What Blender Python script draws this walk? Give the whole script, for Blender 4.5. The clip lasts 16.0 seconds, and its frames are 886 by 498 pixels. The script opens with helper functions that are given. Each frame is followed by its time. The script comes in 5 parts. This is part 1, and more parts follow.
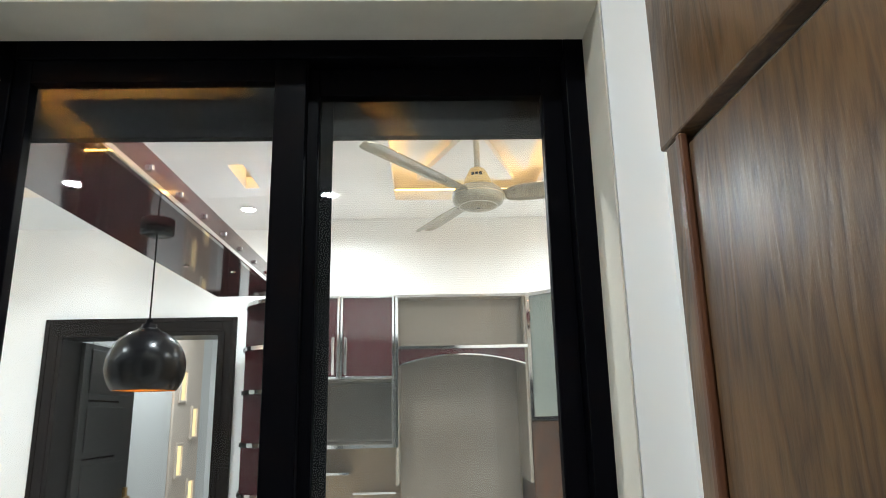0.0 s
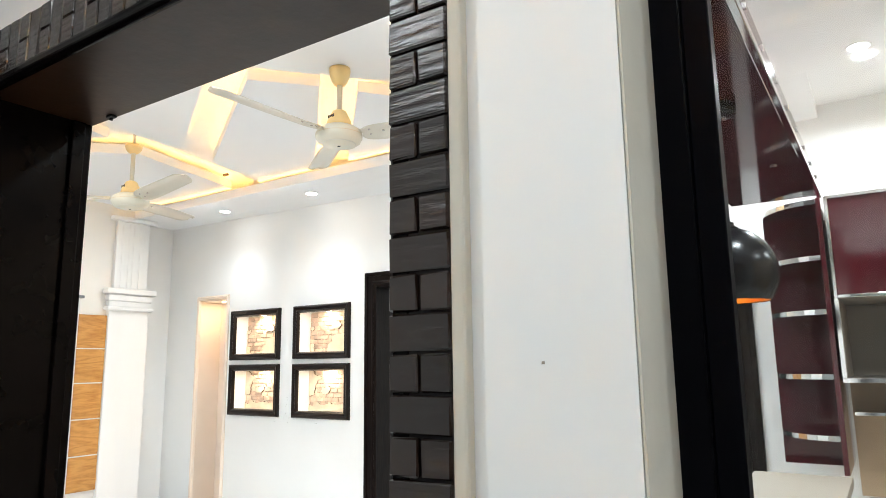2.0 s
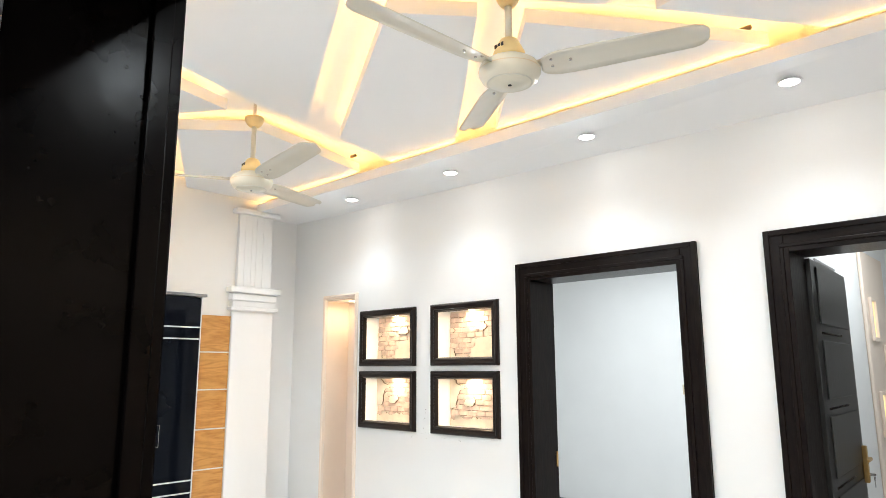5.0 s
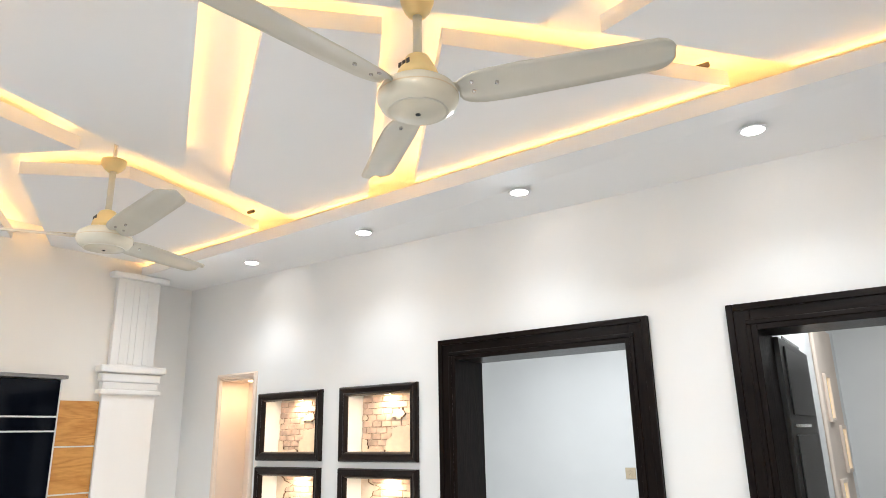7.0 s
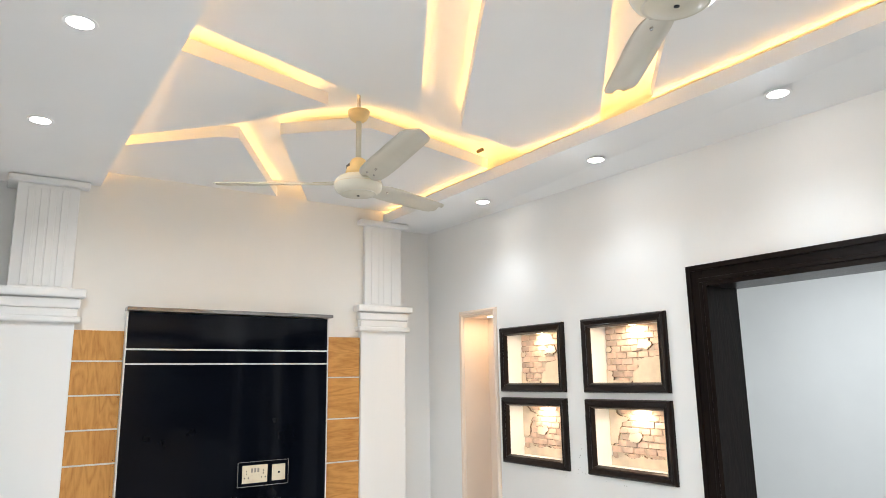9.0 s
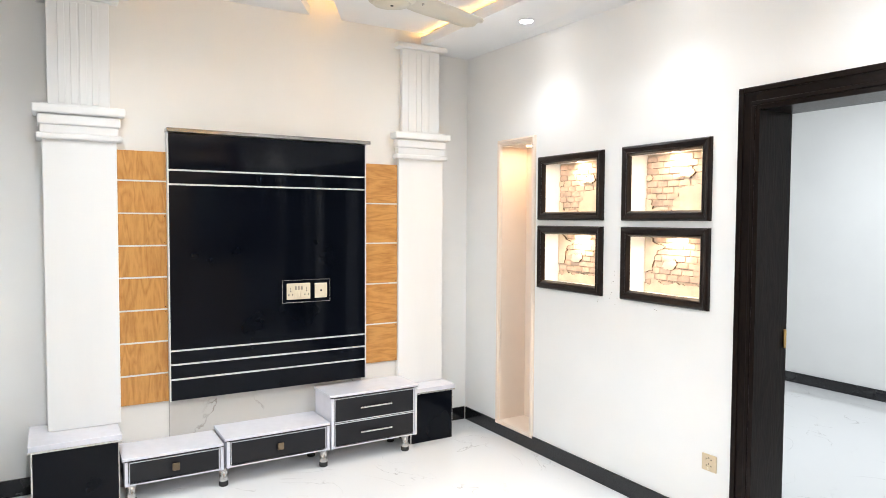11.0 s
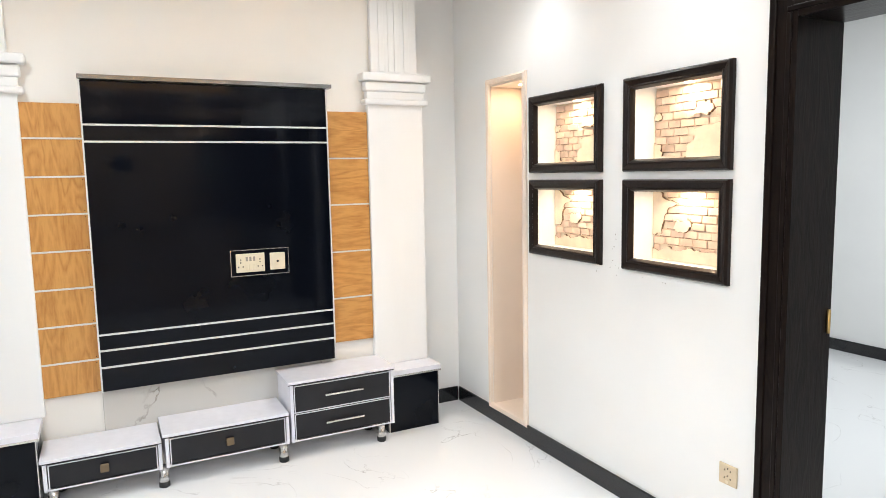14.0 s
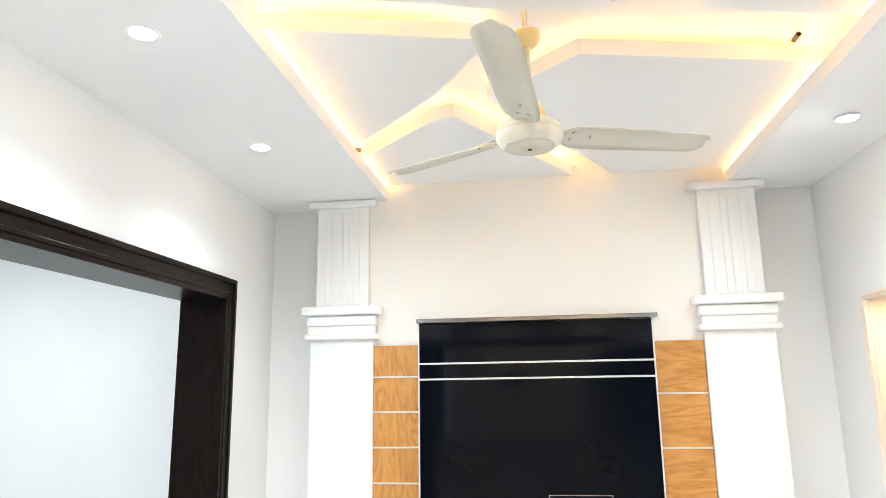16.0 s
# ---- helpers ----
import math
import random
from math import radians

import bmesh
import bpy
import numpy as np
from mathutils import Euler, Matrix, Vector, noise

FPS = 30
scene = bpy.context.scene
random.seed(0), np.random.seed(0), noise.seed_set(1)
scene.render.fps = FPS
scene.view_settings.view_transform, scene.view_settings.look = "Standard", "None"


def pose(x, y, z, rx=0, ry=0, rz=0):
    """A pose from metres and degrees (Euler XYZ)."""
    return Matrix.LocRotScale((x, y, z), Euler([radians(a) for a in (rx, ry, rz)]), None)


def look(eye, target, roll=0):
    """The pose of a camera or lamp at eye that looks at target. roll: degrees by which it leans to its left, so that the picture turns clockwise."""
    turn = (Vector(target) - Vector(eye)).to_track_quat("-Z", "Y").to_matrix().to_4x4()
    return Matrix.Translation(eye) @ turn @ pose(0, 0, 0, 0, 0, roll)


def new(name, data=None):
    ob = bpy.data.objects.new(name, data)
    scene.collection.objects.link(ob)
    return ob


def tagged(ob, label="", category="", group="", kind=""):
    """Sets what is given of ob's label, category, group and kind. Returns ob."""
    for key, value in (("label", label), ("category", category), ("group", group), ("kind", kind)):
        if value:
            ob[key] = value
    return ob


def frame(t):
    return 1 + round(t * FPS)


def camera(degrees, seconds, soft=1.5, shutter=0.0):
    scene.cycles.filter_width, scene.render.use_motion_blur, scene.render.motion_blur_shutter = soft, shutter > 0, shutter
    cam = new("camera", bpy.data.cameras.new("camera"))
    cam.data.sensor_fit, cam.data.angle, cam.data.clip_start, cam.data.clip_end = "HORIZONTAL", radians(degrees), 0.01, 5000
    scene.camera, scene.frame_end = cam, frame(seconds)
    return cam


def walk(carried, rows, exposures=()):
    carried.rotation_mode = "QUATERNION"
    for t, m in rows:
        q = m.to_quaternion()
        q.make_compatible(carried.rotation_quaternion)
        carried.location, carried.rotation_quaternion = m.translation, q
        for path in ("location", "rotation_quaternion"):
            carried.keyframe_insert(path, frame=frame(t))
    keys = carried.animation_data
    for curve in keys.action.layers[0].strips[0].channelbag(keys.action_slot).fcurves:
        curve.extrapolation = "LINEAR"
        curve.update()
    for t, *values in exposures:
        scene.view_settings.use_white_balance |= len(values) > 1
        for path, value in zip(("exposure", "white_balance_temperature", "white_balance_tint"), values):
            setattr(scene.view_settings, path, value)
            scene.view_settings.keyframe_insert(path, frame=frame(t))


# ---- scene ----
cam = camera(67.1, 16.0, soft=0.65)
PATH = [
    (0, (0.914, 0.915, 1.598), (0.977, 2.855, 2.08), -1.2),
    (0.5, (0.833, 0.957, 1.602), (0.532, 2.877, 2.074), -1.0),
    (1, (0.719, 1.007, 1.593), (-0.037, 2.8, 2.054), -0.8),
    (1.5, (0.533, 1.129, 1.578), (-0.432, 2.826, 2.013), -0.9),
    (2, (0.35, 1.232, 1.543), (-0.735, 2.878, 1.879), -0.8),
    (2.5, (0.227, 1.385, 1.547), (-1.048, 2.903, 1.815), -0.9),
    (3, (0.141, 1.451, 1.565), (-1.295, 2.818, 1.825), -0.8),
    (3.2, (0.081, 1.442, 1.57), (-1.373, 2.79, 1.832), -0.5),
    (5.3, (-0.442, 1.74, 1.567), (-1.712, 3.236, 1.951), -0.4),
    (5.5, (-0.491, 1.772, 1.584), (-1.703, 3.31, 1.989), -0.5),
    (6, (-0.574, 1.918, 1.594), (-1.71, 3.501, 2.047), -1.0),
    (6.5, (-0.651, 2.176, 1.68), (-1.765, 3.754, 2.197), -1.3),
    (7, (-0.676, 2.219, 1.726), (-1.841, 3.754, 2.262), -1.1),
    (7.5, (-0.732, 2.225, 1.74), (-2.051, 3.629, 2.278), -1.3),
    (8, (-0.771, 2.21, 1.741), (-2.259, 3.434, 2.279), -1.4),
    (8.5, (-0.798, 2.191, 1.718), (-2.358, 3.328, 2.239), -1.3),
    (9, (-0.81, 2.177, 1.681), (-2.434, 3.281, 2.061), -0.9),
    (9.5, (-0.824, 2.206, 1.648), (-2.5, 3.273, 1.879), -0.7),
    (10, (-0.846, 2.181, 1.636), (-2.532, 3.253, 1.738), -1.0),
    (10.2, (-0.834, 2.197, 1.617), (-2.528, 3.258, 1.675), -0.4),
    (12.3, (-0.948, 2.251, 1.574), (-2.664, 3.251, 1.338), -1.1),
    (12.5, (-0.987, 2.303, 1.568), (-2.698, 3.31, 1.327), -1.3),
    (13, (-1.033, 2.556, 1.558), (-2.759, 3.537, 1.314), -1.4),
    (13.5, (-1.093, 2.724, 1.564), (-2.847, 3.652, 1.312), -1.1),
    (14, (-1.232, 2.907, 1.593), (-3.005, 3.807, 1.37), -1.1),
    (14.5, (-1.317, 3.184, 1.631), (-3.212, 3.816, 1.527), -1.6),
    (15, (-1.4, 3.356, 1.726), (-3.373, 3.671, 1.817), -1.3),
    (15.5, (-1.368, 3.454, 1.755), (-3.344, 3.473, 2.063), -1.3),
    (16, (-1.375, 3.494, 1.761), (-3.317, 3.229, 2.159), -0.9),
]
walk(cam, [(t, look(eye, target, roll)) for t, eye, target, roll in PATH],
     exposures=[(0, 0.27, 6400, 5), (1.0, 0.62, 6400, 7), (2.0, 0.34, 6400, 7), (2.5, 0.28, 6400, 6), (3.2, 0.32, 6450, 7), (5.3, 0.2, 6500, 9), (8.0, -0.03, 6550, 11), (9.4, -0.05, 6450, 9), (10.2, 0.3, 6450, 10), (12.5, 0.3, 6600, 11), (13.5, 0.22, 6600, 11), (16.0, 0.5, 6350, 8)])

# ---- world, exposure, lights ----
world = bpy.data.worlds.new("world")
scene.world = world
world.use_nodes = True
world.node_tree.nodes["Background"].inputs[0].default_value = (0.9, 0.95, 1.0, 1)
world.node_tree.nodes["Background"].inputs[1].default_value = 0.05

WHITE = (0.88, 0.95, 1.0)
WARM = (1.0, 0.66, 0.26)


def lamp(name, x, y, z, power, size=0.09, color=WHITE, rx=0, rz=0, spread=180):
    data = bpy.data.lights.new(name, "AREA")
    data.shape, data.size, data.energy, data.color = "DISK", size, power, color
    data.spread = radians(spread)
    ob = new(name, data)
    ob.matrix_world = pose(x, y, z, rx, 0, rz)
    return ob


def spot(name, x, y, z, power, angle=150, blend=1.0, radius=0.04, color=WHITE, lean=0):
    data = bpy.data.lights.new(name, "SPOT")
    data.spot_size, data.spot_blend, data.shadow_soft_size, data.energy, data.color = radians(angle), blend, radius, power, color
    ob = new(name, data)
    ob.matrix_world = pose(x, y, z, lean, 0, 0)
    return ob


CEIL = 2.84          # ring soffit
PANEL = 2.935        # underside of the floating panels
TOP = 3.05           # slab above the panels
NORTH_LIGHTS = [(-4.23, 4.83), (-3.20, 4.81), (-2.18, 4.805), (-1.14, 4.79), (-0.12, 4.77)]
SOUTH_LIGHTS = [(-4.14, 2.28), (-3.12, 2.33), (-2.10, 2.36), (-1.08, 2.38)]
KITCHEN_LIGHTS = [(0.37, 4.42), (0.45, 2.75), (1.95, 3.0), (1.95, 4.3)]
# First two are unseen, added to brighten the window wall and entry lintel.
HALL_LIGHTS = [(0.75, 1.14), (-0.78, 1.09), (-0.94, -0.23), (0.39, -0.40)]


def soffit(x, y):
    """Height of the lounge soffit, which sags towards the north wall and the east."""
    return CEIL - max(0.0, 0.0125 * (x + 5.3) * (y - 4.58) / 0.5)


for lx, ly in NORTH_LIGHTS:
    spot("downlight_lamp", lx, ly, soffit(lx, ly) - 0.03, 35.0, angle=160, lean=-31, radius=0.06)
for lx, ly in SOUTH_LIGHTS:
    spot("downlight_lamp", lx, ly, CEIL - 0.03, 44.0 if lx < -4 else 60.0, angle=160, lean=20)
for lx, ly in KITCHEN_LIGHTS:
    lamp("downlight_lamp", lx, ly, CEIL - 0.012, 19.0, spread=160)
for lx, ly in HALL_LIGHTS:
    lamp("downlight_lamp", lx, ly, CEIL - 0.012, 11.0 if lx > 0.5 else 7.5 if lx < -0.2 else 5.5, spread=160)
# Unseen fill lights added to brighten the three far rooms.
lamp("room_fill", -3.4, 7.0, 2.80, 42.0, 0.5)
lamp("room_fill", -0.9, 6.9, 2.80, 20.0, 0.5)
lamp("room_fill", -3.9, 0.2, 2.80, 34.0, 0.5)

# ---- materials ----


def material(name, color, rough=0.5, metal=0.0, var=0.0, scale=6.0, bump=0.0, bump_scale=60.0, coat=0.0, rand=0.0, stretch=(1, 1, 1), spec=0.5):
    m = bpy.data.materials.new(name)
    m.use_nodes = True
    t = m.node_tree
    b = t.nodes["Principled BSDF"]
    b.inputs["Roughness"].default_value = rough
    b.inputs["Metallic"].default_value = metal
    b.inputs["Coat Weight"].default_value = coat
    b.inputs["Specular IOR Level"].default_value = spec
    b.inputs["Coat Roughness"].default_value = 0.06
    b.inputs["Base Color"].default_value = (*color, 1)
    co = t.nodes.new("ShaderNodeTexCoord")
    mp = t.nodes.new("ShaderNodeMapping")
    mp.inputs["Scale"].default_value = stretch
    t.links.new(co.outputs["Object"], mp.inputs["Vector"])
    if var > 0 or rand > 0:
        n = t.nodes.new("ShaderNodeTexNoise")
        n.inputs["Scale"].default_value, n.inputs["Detail"].default_value = scale, 6
        t.links.new(mp.outputs[0], n.inputs["Vector"])
        r = t.nodes.new("ShaderNodeValToRGB")
        r.color_ramp.elements[0].position, r.color_ramp.elements[1].position = 0.3, 0.7
        r.color_ramp.elements[0].color = (*[max(0, c * (1 - var)) for c in color], 1)
        r.color_ramp.elements[1].color = (*[min(1, c * (1 + var)) for c in color], 1)
        t.links.new(n.outputs[0], r.inputs[0])
        out = r.outputs[0]
        if rand > 0:
            oi = t.nodes.new("ShaderNodeObjectInfo")
            mr = t.nodes.new("ShaderNodeMapRange")
            mr.inputs[3].default_value, mr.inputs[4].default_value = 1 - rand, 1 + rand
            hs = t.nodes.new("ShaderNodeHueSaturation")
            t.links.new(oi.outputs["Random"], mr.inputs[0])
            t.links.new(mr.outputs[0], hs.inputs["Value"])
            t.links.new(out, hs.inputs["Color"])
            out = hs.outputs[0]
        t.links.new(out, b.inputs["Base Color"])
    if bump > 0:
        n2 = t.nodes.new("ShaderNodeTexNoise")
        n2.inputs["Scale"].default_value, n2.inputs["Detail"].default_value = bump_scale, 5
        t.links.new(mp.outputs[0], n2.inputs["Vector"])
        bp = t.nodes.new("ShaderNodeBump")
        bp.inputs["Strength"].default_value, bp.inputs["Distance"].default_value = bump, 0.004
        t.links.new(n2.outputs[0], bp.inputs["Height"])
        t.links.new(bp.outputs[0], b.inputs["Normal"])
    return m


def emitter(name, color, strength):
    m = bpy.data.materials.new(name)
    m.use_nodes = True
    t = m.node_tree
    t.nodes.remove(t.nodes["Principled BSDF"])
    e = t.nodes.new("ShaderNodeEmission")
    e.inputs[0].default_value, e.inputs[1].default_value = (*color, 1), strength
    t.links.new(e.outputs[0], t.nodes["Material Output"].inputs[0])
    return m


def wood_material(name, dark, light, scale=1.0, rough=0.45, coat=0.0, axis="Z"):
    """Long grain along one axis: stretched noise bends a band pattern."""
    m = bpy.data.materials.new(name)
    m.use_nodes = True
    t = m.node_tree
    b = t.nodes["Principled BSDF"]
    b.inputs["Roughness"].default_value, b.inputs["Coat Weight"].default_value = rough, coat
    b.inputs["Coat Roughness"].default_value = 0.3
    b.inputs["Specular IOR Level"].default_value = 0.11 if dark[0] < 0.01 else 0.5
    co = t.nodes.new("ShaderNodeTexCoord")
    oi = t.nodes.new("ShaderNodeObjectInfo")
    ad = t.nodes.new("ShaderNodeVectorMath")
    ad.operation = "MULTIPLY_ADD"
    t.links.new(oi.outputs["Random"], ad.inputs[0])
    ad.inputs[1].default_value = (7, 11, 13)
    t.links.new(co.outputs["Object"], ad.inputs[2])
    mp = t.nodes.new("ShaderNodeMapping")
    s = {"Z": (5, 5, 0.9), "Y": (5, 0.9, 5), "X": (0.9, 5, 5)}[axis]
    mp.inputs["Scale"].default_value = [v * scale for v in s]
    t.links.new(ad.outputs[0], mp.inputs["Vector"])
    n = t.nodes.new("ShaderNodeTexNoise")
    n.inputs["Scale"].default_value, n.inputs["Detail"].default_value, n.inputs["Distortion"].default_value = 1.2, 2, 0.6
    t.links.new(mp.outputs[0], n.inputs["Vector"])
    mul = t.nodes.new("ShaderNodeMath")
    mul.operation = "MULTIPLY"
    mul.inputs[1].default_value = 14
    t.links.new(n.outputs[0], mul.inputs[0])
    fr = t.nodes.new("ShaderNodeMath")
    fr.operation = "PINGPONG"
    fr.inputs[1].default_value = 1
    t.links.new(mul.outputs[0], fr.inputs[0])
    fine = t.nodes.new("ShaderNodeTexNoise")
    fine.inputs["Scale"].default_value, fine.inputs["Detail"].default_value = 14, 4
    t.links.new(mp.outputs[0], fine.inputs["Vector"])
    mx = t.nodes.new("ShaderNodeMath")
    mx.operation = "MULTIPLY_ADD"
    mx.inputs[1].default_value = 0.55
    t.links.new(fr.outputs[0], mx.inputs[0])
    t.links.new(fine.outputs[0], mx.inputs[2])
    r = t.nodes.new("ShaderNodeValToRGB")
    r.color_ramp.elements[0].position, r.color_ramp.elements[1].position = 0.35, 1.0
    r.color_ramp.elements[0].color, r.color_ramp.elements[1].color = (*dark, 1), (*light, 1)
    t.links.new(mx.outputs[0], r.inputs[0])
    t.links.new(r.outputs[0], b.inputs["Base Color"])
    bp = t.nodes.new("ShaderNodeBump")
    bp.inputs["Strength"].default_value, bp.inputs["Distance"].default_value = 0.25, 0.002
    t.links.new(mx.outputs[0], bp.inputs["Height"])
    t.links.new(bp.outputs[0], b.inputs["Normal"])
    return m


def marble_material(name, base, vein, scale=1.3, rough=0.07, width=0.02, amount=0.75):
    m = bpy.data.materials.new(name)
    m.use_nodes = True
    t = m.node_tree
    b = t.nodes["Principled BSDF"]
    b.inputs["Roughness"].default_value = rough
    co = t.nodes.new("ShaderNodeTexCoord")
    n = t.nodes.new("ShaderNodeTexNoise")
    n.inputs["Scale"].default_value, n.inputs["Detail"].default_value, n.inputs["Distortion"].default_value = scale, 7, 0.7
    t.links.new(co.outputs["Object"], n.inputs["Vector"])
    sub = t.nodes.new("ShaderNodeMath")
    sub.operation = "SUBTRACT"
    sub.inputs[1].default_value = 0.5
    t.links.new(n.outputs[0], sub.inputs[0])
    ab = t.nodes.new("ShaderNodeMath")
    ab.operation = "ABSOLUTE"
    t.links.new(sub.outputs[0], ab.inputs[0])
    mr = t.nodes.new("ShaderNodeMapRange")
    mr.inputs[1].default_value, mr.inputs[2].default_value = 0.0, width
    mr.inputs[3].default_value, mr.inputs[4].default_value = amount, 0.0
    t.links.new(ab.outputs[0], mr.inputs[0])
    gate = t.nodes.new("ShaderNodeTexNoise")
    gate.inputs["Scale"].default_value = scale * 1.7
    t.links.new(co.outputs["Object"], gate.inputs["Vector"])
    gr = t.nodes.new("ShaderNodeMapRange")
    gr.inputs[1].default_value, gr.inputs[2].default_value = 0.46, 0.62
    t.links.new(gate.outputs[0], gr.inputs[0])
    ml = t.nodes.new("ShaderNodeMath")
    ml.operation = "MULTIPLY"
    t.links.new(mr.outputs[0], ml.inputs[0])
    t.links.new(gr.outputs[0], ml.inputs[1])
    mix = t.nodes.new("ShaderNodeMix")
    mix.data_type = "RGBA"
    mix.inputs["A"].default_value, mix.inputs["B"].default_value = (*base, 1), (*vein, 1)
    t.links.new(ml.outputs[0], mix.inputs["Factor"])
    t.links.new(mix.outputs["Result"], b.inputs["Base Color"])
    return m


def glass_material(name, tint):
    m = bpy.data.materials.new(name)
    m.use_nodes = True
    t = m.node_tree
    t.nodes.remove(t.nodes["Principled BSDF"])
    tr, gl = t.nodes.new("ShaderNodeBsdfTransparent"), t.nodes.new("ShaderNodeBsdfGlossy")
    tr.inputs[0].default_value = (*tint, 1)
    gl.inputs["Roughness"].default_value = 0.0
    fr = t.nodes.new("ShaderNodeFresnel")
    fr.inputs[0].default_value = 1.38
    mx = t.nodes.new("ShaderNodeMixShader")
    t.links.new(fr.outputs[0], mx.inputs[0])
    t.links.new(tr.outputs[0], mx.inputs[1])
    t.links.new(gl.outputs[0], mx.inputs[2])
    t.links.new(mx.outputs[0], t.nodes["Material Output"].inputs[0])
    return m


def weave_material(name, color, pitch):
    """A weave too fine to see through singly: half-open threads in soft bands across z."""
    m = bpy.data.materials.new(name)
    m.use_nodes = True
    t = m.node_tree
    t.nodes.remove(t.nodes["Principled BSDF"])
    co = t.nodes.new("ShaderNodeTexCoord")
    wave = t.nodes.new("ShaderNodeTexWave")
    wave.bands_direction = "Z"
    wave.inputs["Scale"].default_value = 2 * math.pi / (20 * pitch)
    t.links.new(co.outputs["Object"], wave.inputs["Vector"])
    mr = t.nodes.new("ShaderNodeMapRange")
    mr.inputs[3].default_value, mr.inputs[4].default_value = 0.05, 0.09
    t.links.new(wave.outputs["Fac"], mr.inputs[0])
    tr, di = t.nodes.new("ShaderNodeBsdfTransparent"), t.nodes.new("ShaderNodeBsdfDiffuse")
    di.inputs[0].default_value = (*color, 1)
    mx = t.nodes.new("ShaderNodeMixShader")
    t.links.new(mr.outputs[0], mx.inputs[0])
    t.links.new(tr.outputs[0], mx.inputs[1])
    t.links.new(di.outputs[0], mx.inputs[2])
    t.links.new(mx.outputs[0], t.nodes["Material Output"].inputs[0])
    return m


PAINT = material("white_wall_paint", (0.85, 0.845, 0.83), 0.55, var=0.025, scale=1.7, bump=0.12, bump_scale=9)
PAINT_CREAM = material("cream_wall_paint", (0.82, 0.79, 0.74), 0.6, var=0.02, scale=2, bump=0.1, bump_scale=8)
# Cream plaster darkened for the window recess's shade; the brick edge shares it.
REVEAL = material("shade_toned_cream_plaster", (0.57, 0.53, 0.45), 0.7, var=0.08, scale=6, bump=0.3, bump_scale=20)
CEILING = material("ceiling_paint", (0.85, 0.845, 0.84), 0.7, var=0.015, scale=1.2, bump=0.05, bump_scale=20)
PLASTER = material("pillar_plaster", (0.85, 0.845, 0.83), 0.45, var=0.02, scale=5, bump=0.16, bump_scale=14, stretch=(1, 1, 0.15))
FLOOR = marble_material("white_marble_floor", (0.80, 0.80, 0.80), (0.33, 0.31, 0.30), 1.7, 0.06, 0.0045, 0.65)
MARBLE = marble_material("grey_marble", (0.56, 0.54, 0.505), (0.17, 0.13, 0.10), 2.6, 0.15, 0.012)
SKIRT = material("black_skirting_tile", (0.012, 0.012, 0.014), 0.14, var=0.3, scale=8)
DOORWOOD = wood_material("dark_door_wood", (0.004, 0.002, 0.002), (0.010, 0.006, 0.0045), 2.0, 0.3, 0.0)
DOORWOOD_H = wood_material("dark_door_wood_across", (0.004, 0.002, 0.002), (0.010, 0.006, 0.0045), 2.0, 0.3, 0.0, "X")
FRAMEWOOD = material("black_frame_gloss", (0.0025, 0.0018, 0.0018), 0.2, var=0.3, scale=14, bump=0.08, bump_scale=40, spec=0.06)
# Black frame finish browned for the warm reflections under the entry head.
LINING = material("warm_lit_black_lining", (0.020, 0.009, 0.004), 0.3, var=0.3, scale=14, bump=0.1, bump_scale=40, spec=0.22)
BLACKGLOSS = material("black_high_gloss_laminate", (0.003, 0.004, 0.007), 0.06, var=0.2, scale=3, bump=0.012, bump_scale=5, spec=0.15)
BLACKSATIN = material("black_satin_laminate", (0.010, 0.010, 0.013), 0.28, var=0.15, scale=12, spec=0.35)
PICFRAME = material("dark_brown_moulding", (0.011, 0.006, 0.0045), 0.28, var=0.4, scale=20, bump=0.2, bump_scale=60, spec=0.27)
WHITELAM = material("white_laminate", (0.74, 0.73, 0.78), 0.25, var=0.03, scale=20)
STEEL = material("brushed_steel", (0.62, 0.60, 0.58), 0.25, 1.0, var=0.06, scale=40)
SILVER = material("silver_line", (0.72, 0.72, 0.70), 0.3, 0.25, var=0.04, scale=30)
CHROME = material("chrome", (0.80, 0.80, 0.80), 0.08, 1.0)
LEAFWOOD = wood_material("charcoal_door_veneer", (0.012, 0.011, 0.010), (0.024, 0.022, 0.020), 2.0, 0.3)
OAK = wood_material("oak_board", (0.44, 0.185, 0.040), (0.60, 0.295, 0.080), 1.5, 0.4)
OAK_H = wood_material("oak_board_across", (0.43, 0.180, 0.038), (0.60, 0.295, 0.080), 1.4, 0.4, 0.0, "Y")
BRONZE = material("bronze_knob", (0.20, 0.15, 0.10), 0.35, 1.0)
RUBBER = material("black_rubber", (0.02, 0.02, 0.02), 0.7)
BEIGEPLATE = material("gold_beige_plastic", (0.62, 0.50, 0.34), 0.3, var=0.05, scale=20)
IVORY = material("ivory_plastic", (0.74, 0.64, 0.48), 0.3)
DARKHOLE = material("socket_hole", (0.01, 0.01, 0.01), 0.6)
FANCREAM = material("cream_enamel", (0.66, 0.61, 0.49), 0.28, var=0.03, scale=9, coat=0.3)
FANBLADE = material("cream_enamel_blade", (0.62, 0.58, 0.49), 0.32, var=0.05, scale=5, coat=0.2)
# Pale yellow plastic with the cove LEDs' warm light added to its colour.
FANLEDTINT = material("led_tinted_plastic", (0.82, 0.60, 0.27), 0.4, var=0.06, scale=12)
# Fan enamel darkened to beige because the kitchen fan hangs against the light.
FANBACKLIT = material("backlit_beige_enamel", (0.34, 0.30, 0.22), 0.35, var=0.05, scale=6, coat=0.2)
NICHEPAINT = material("niche_cream_paint", (0.82, 0.69, 0.58), 0.5, var=0.03, scale=4)
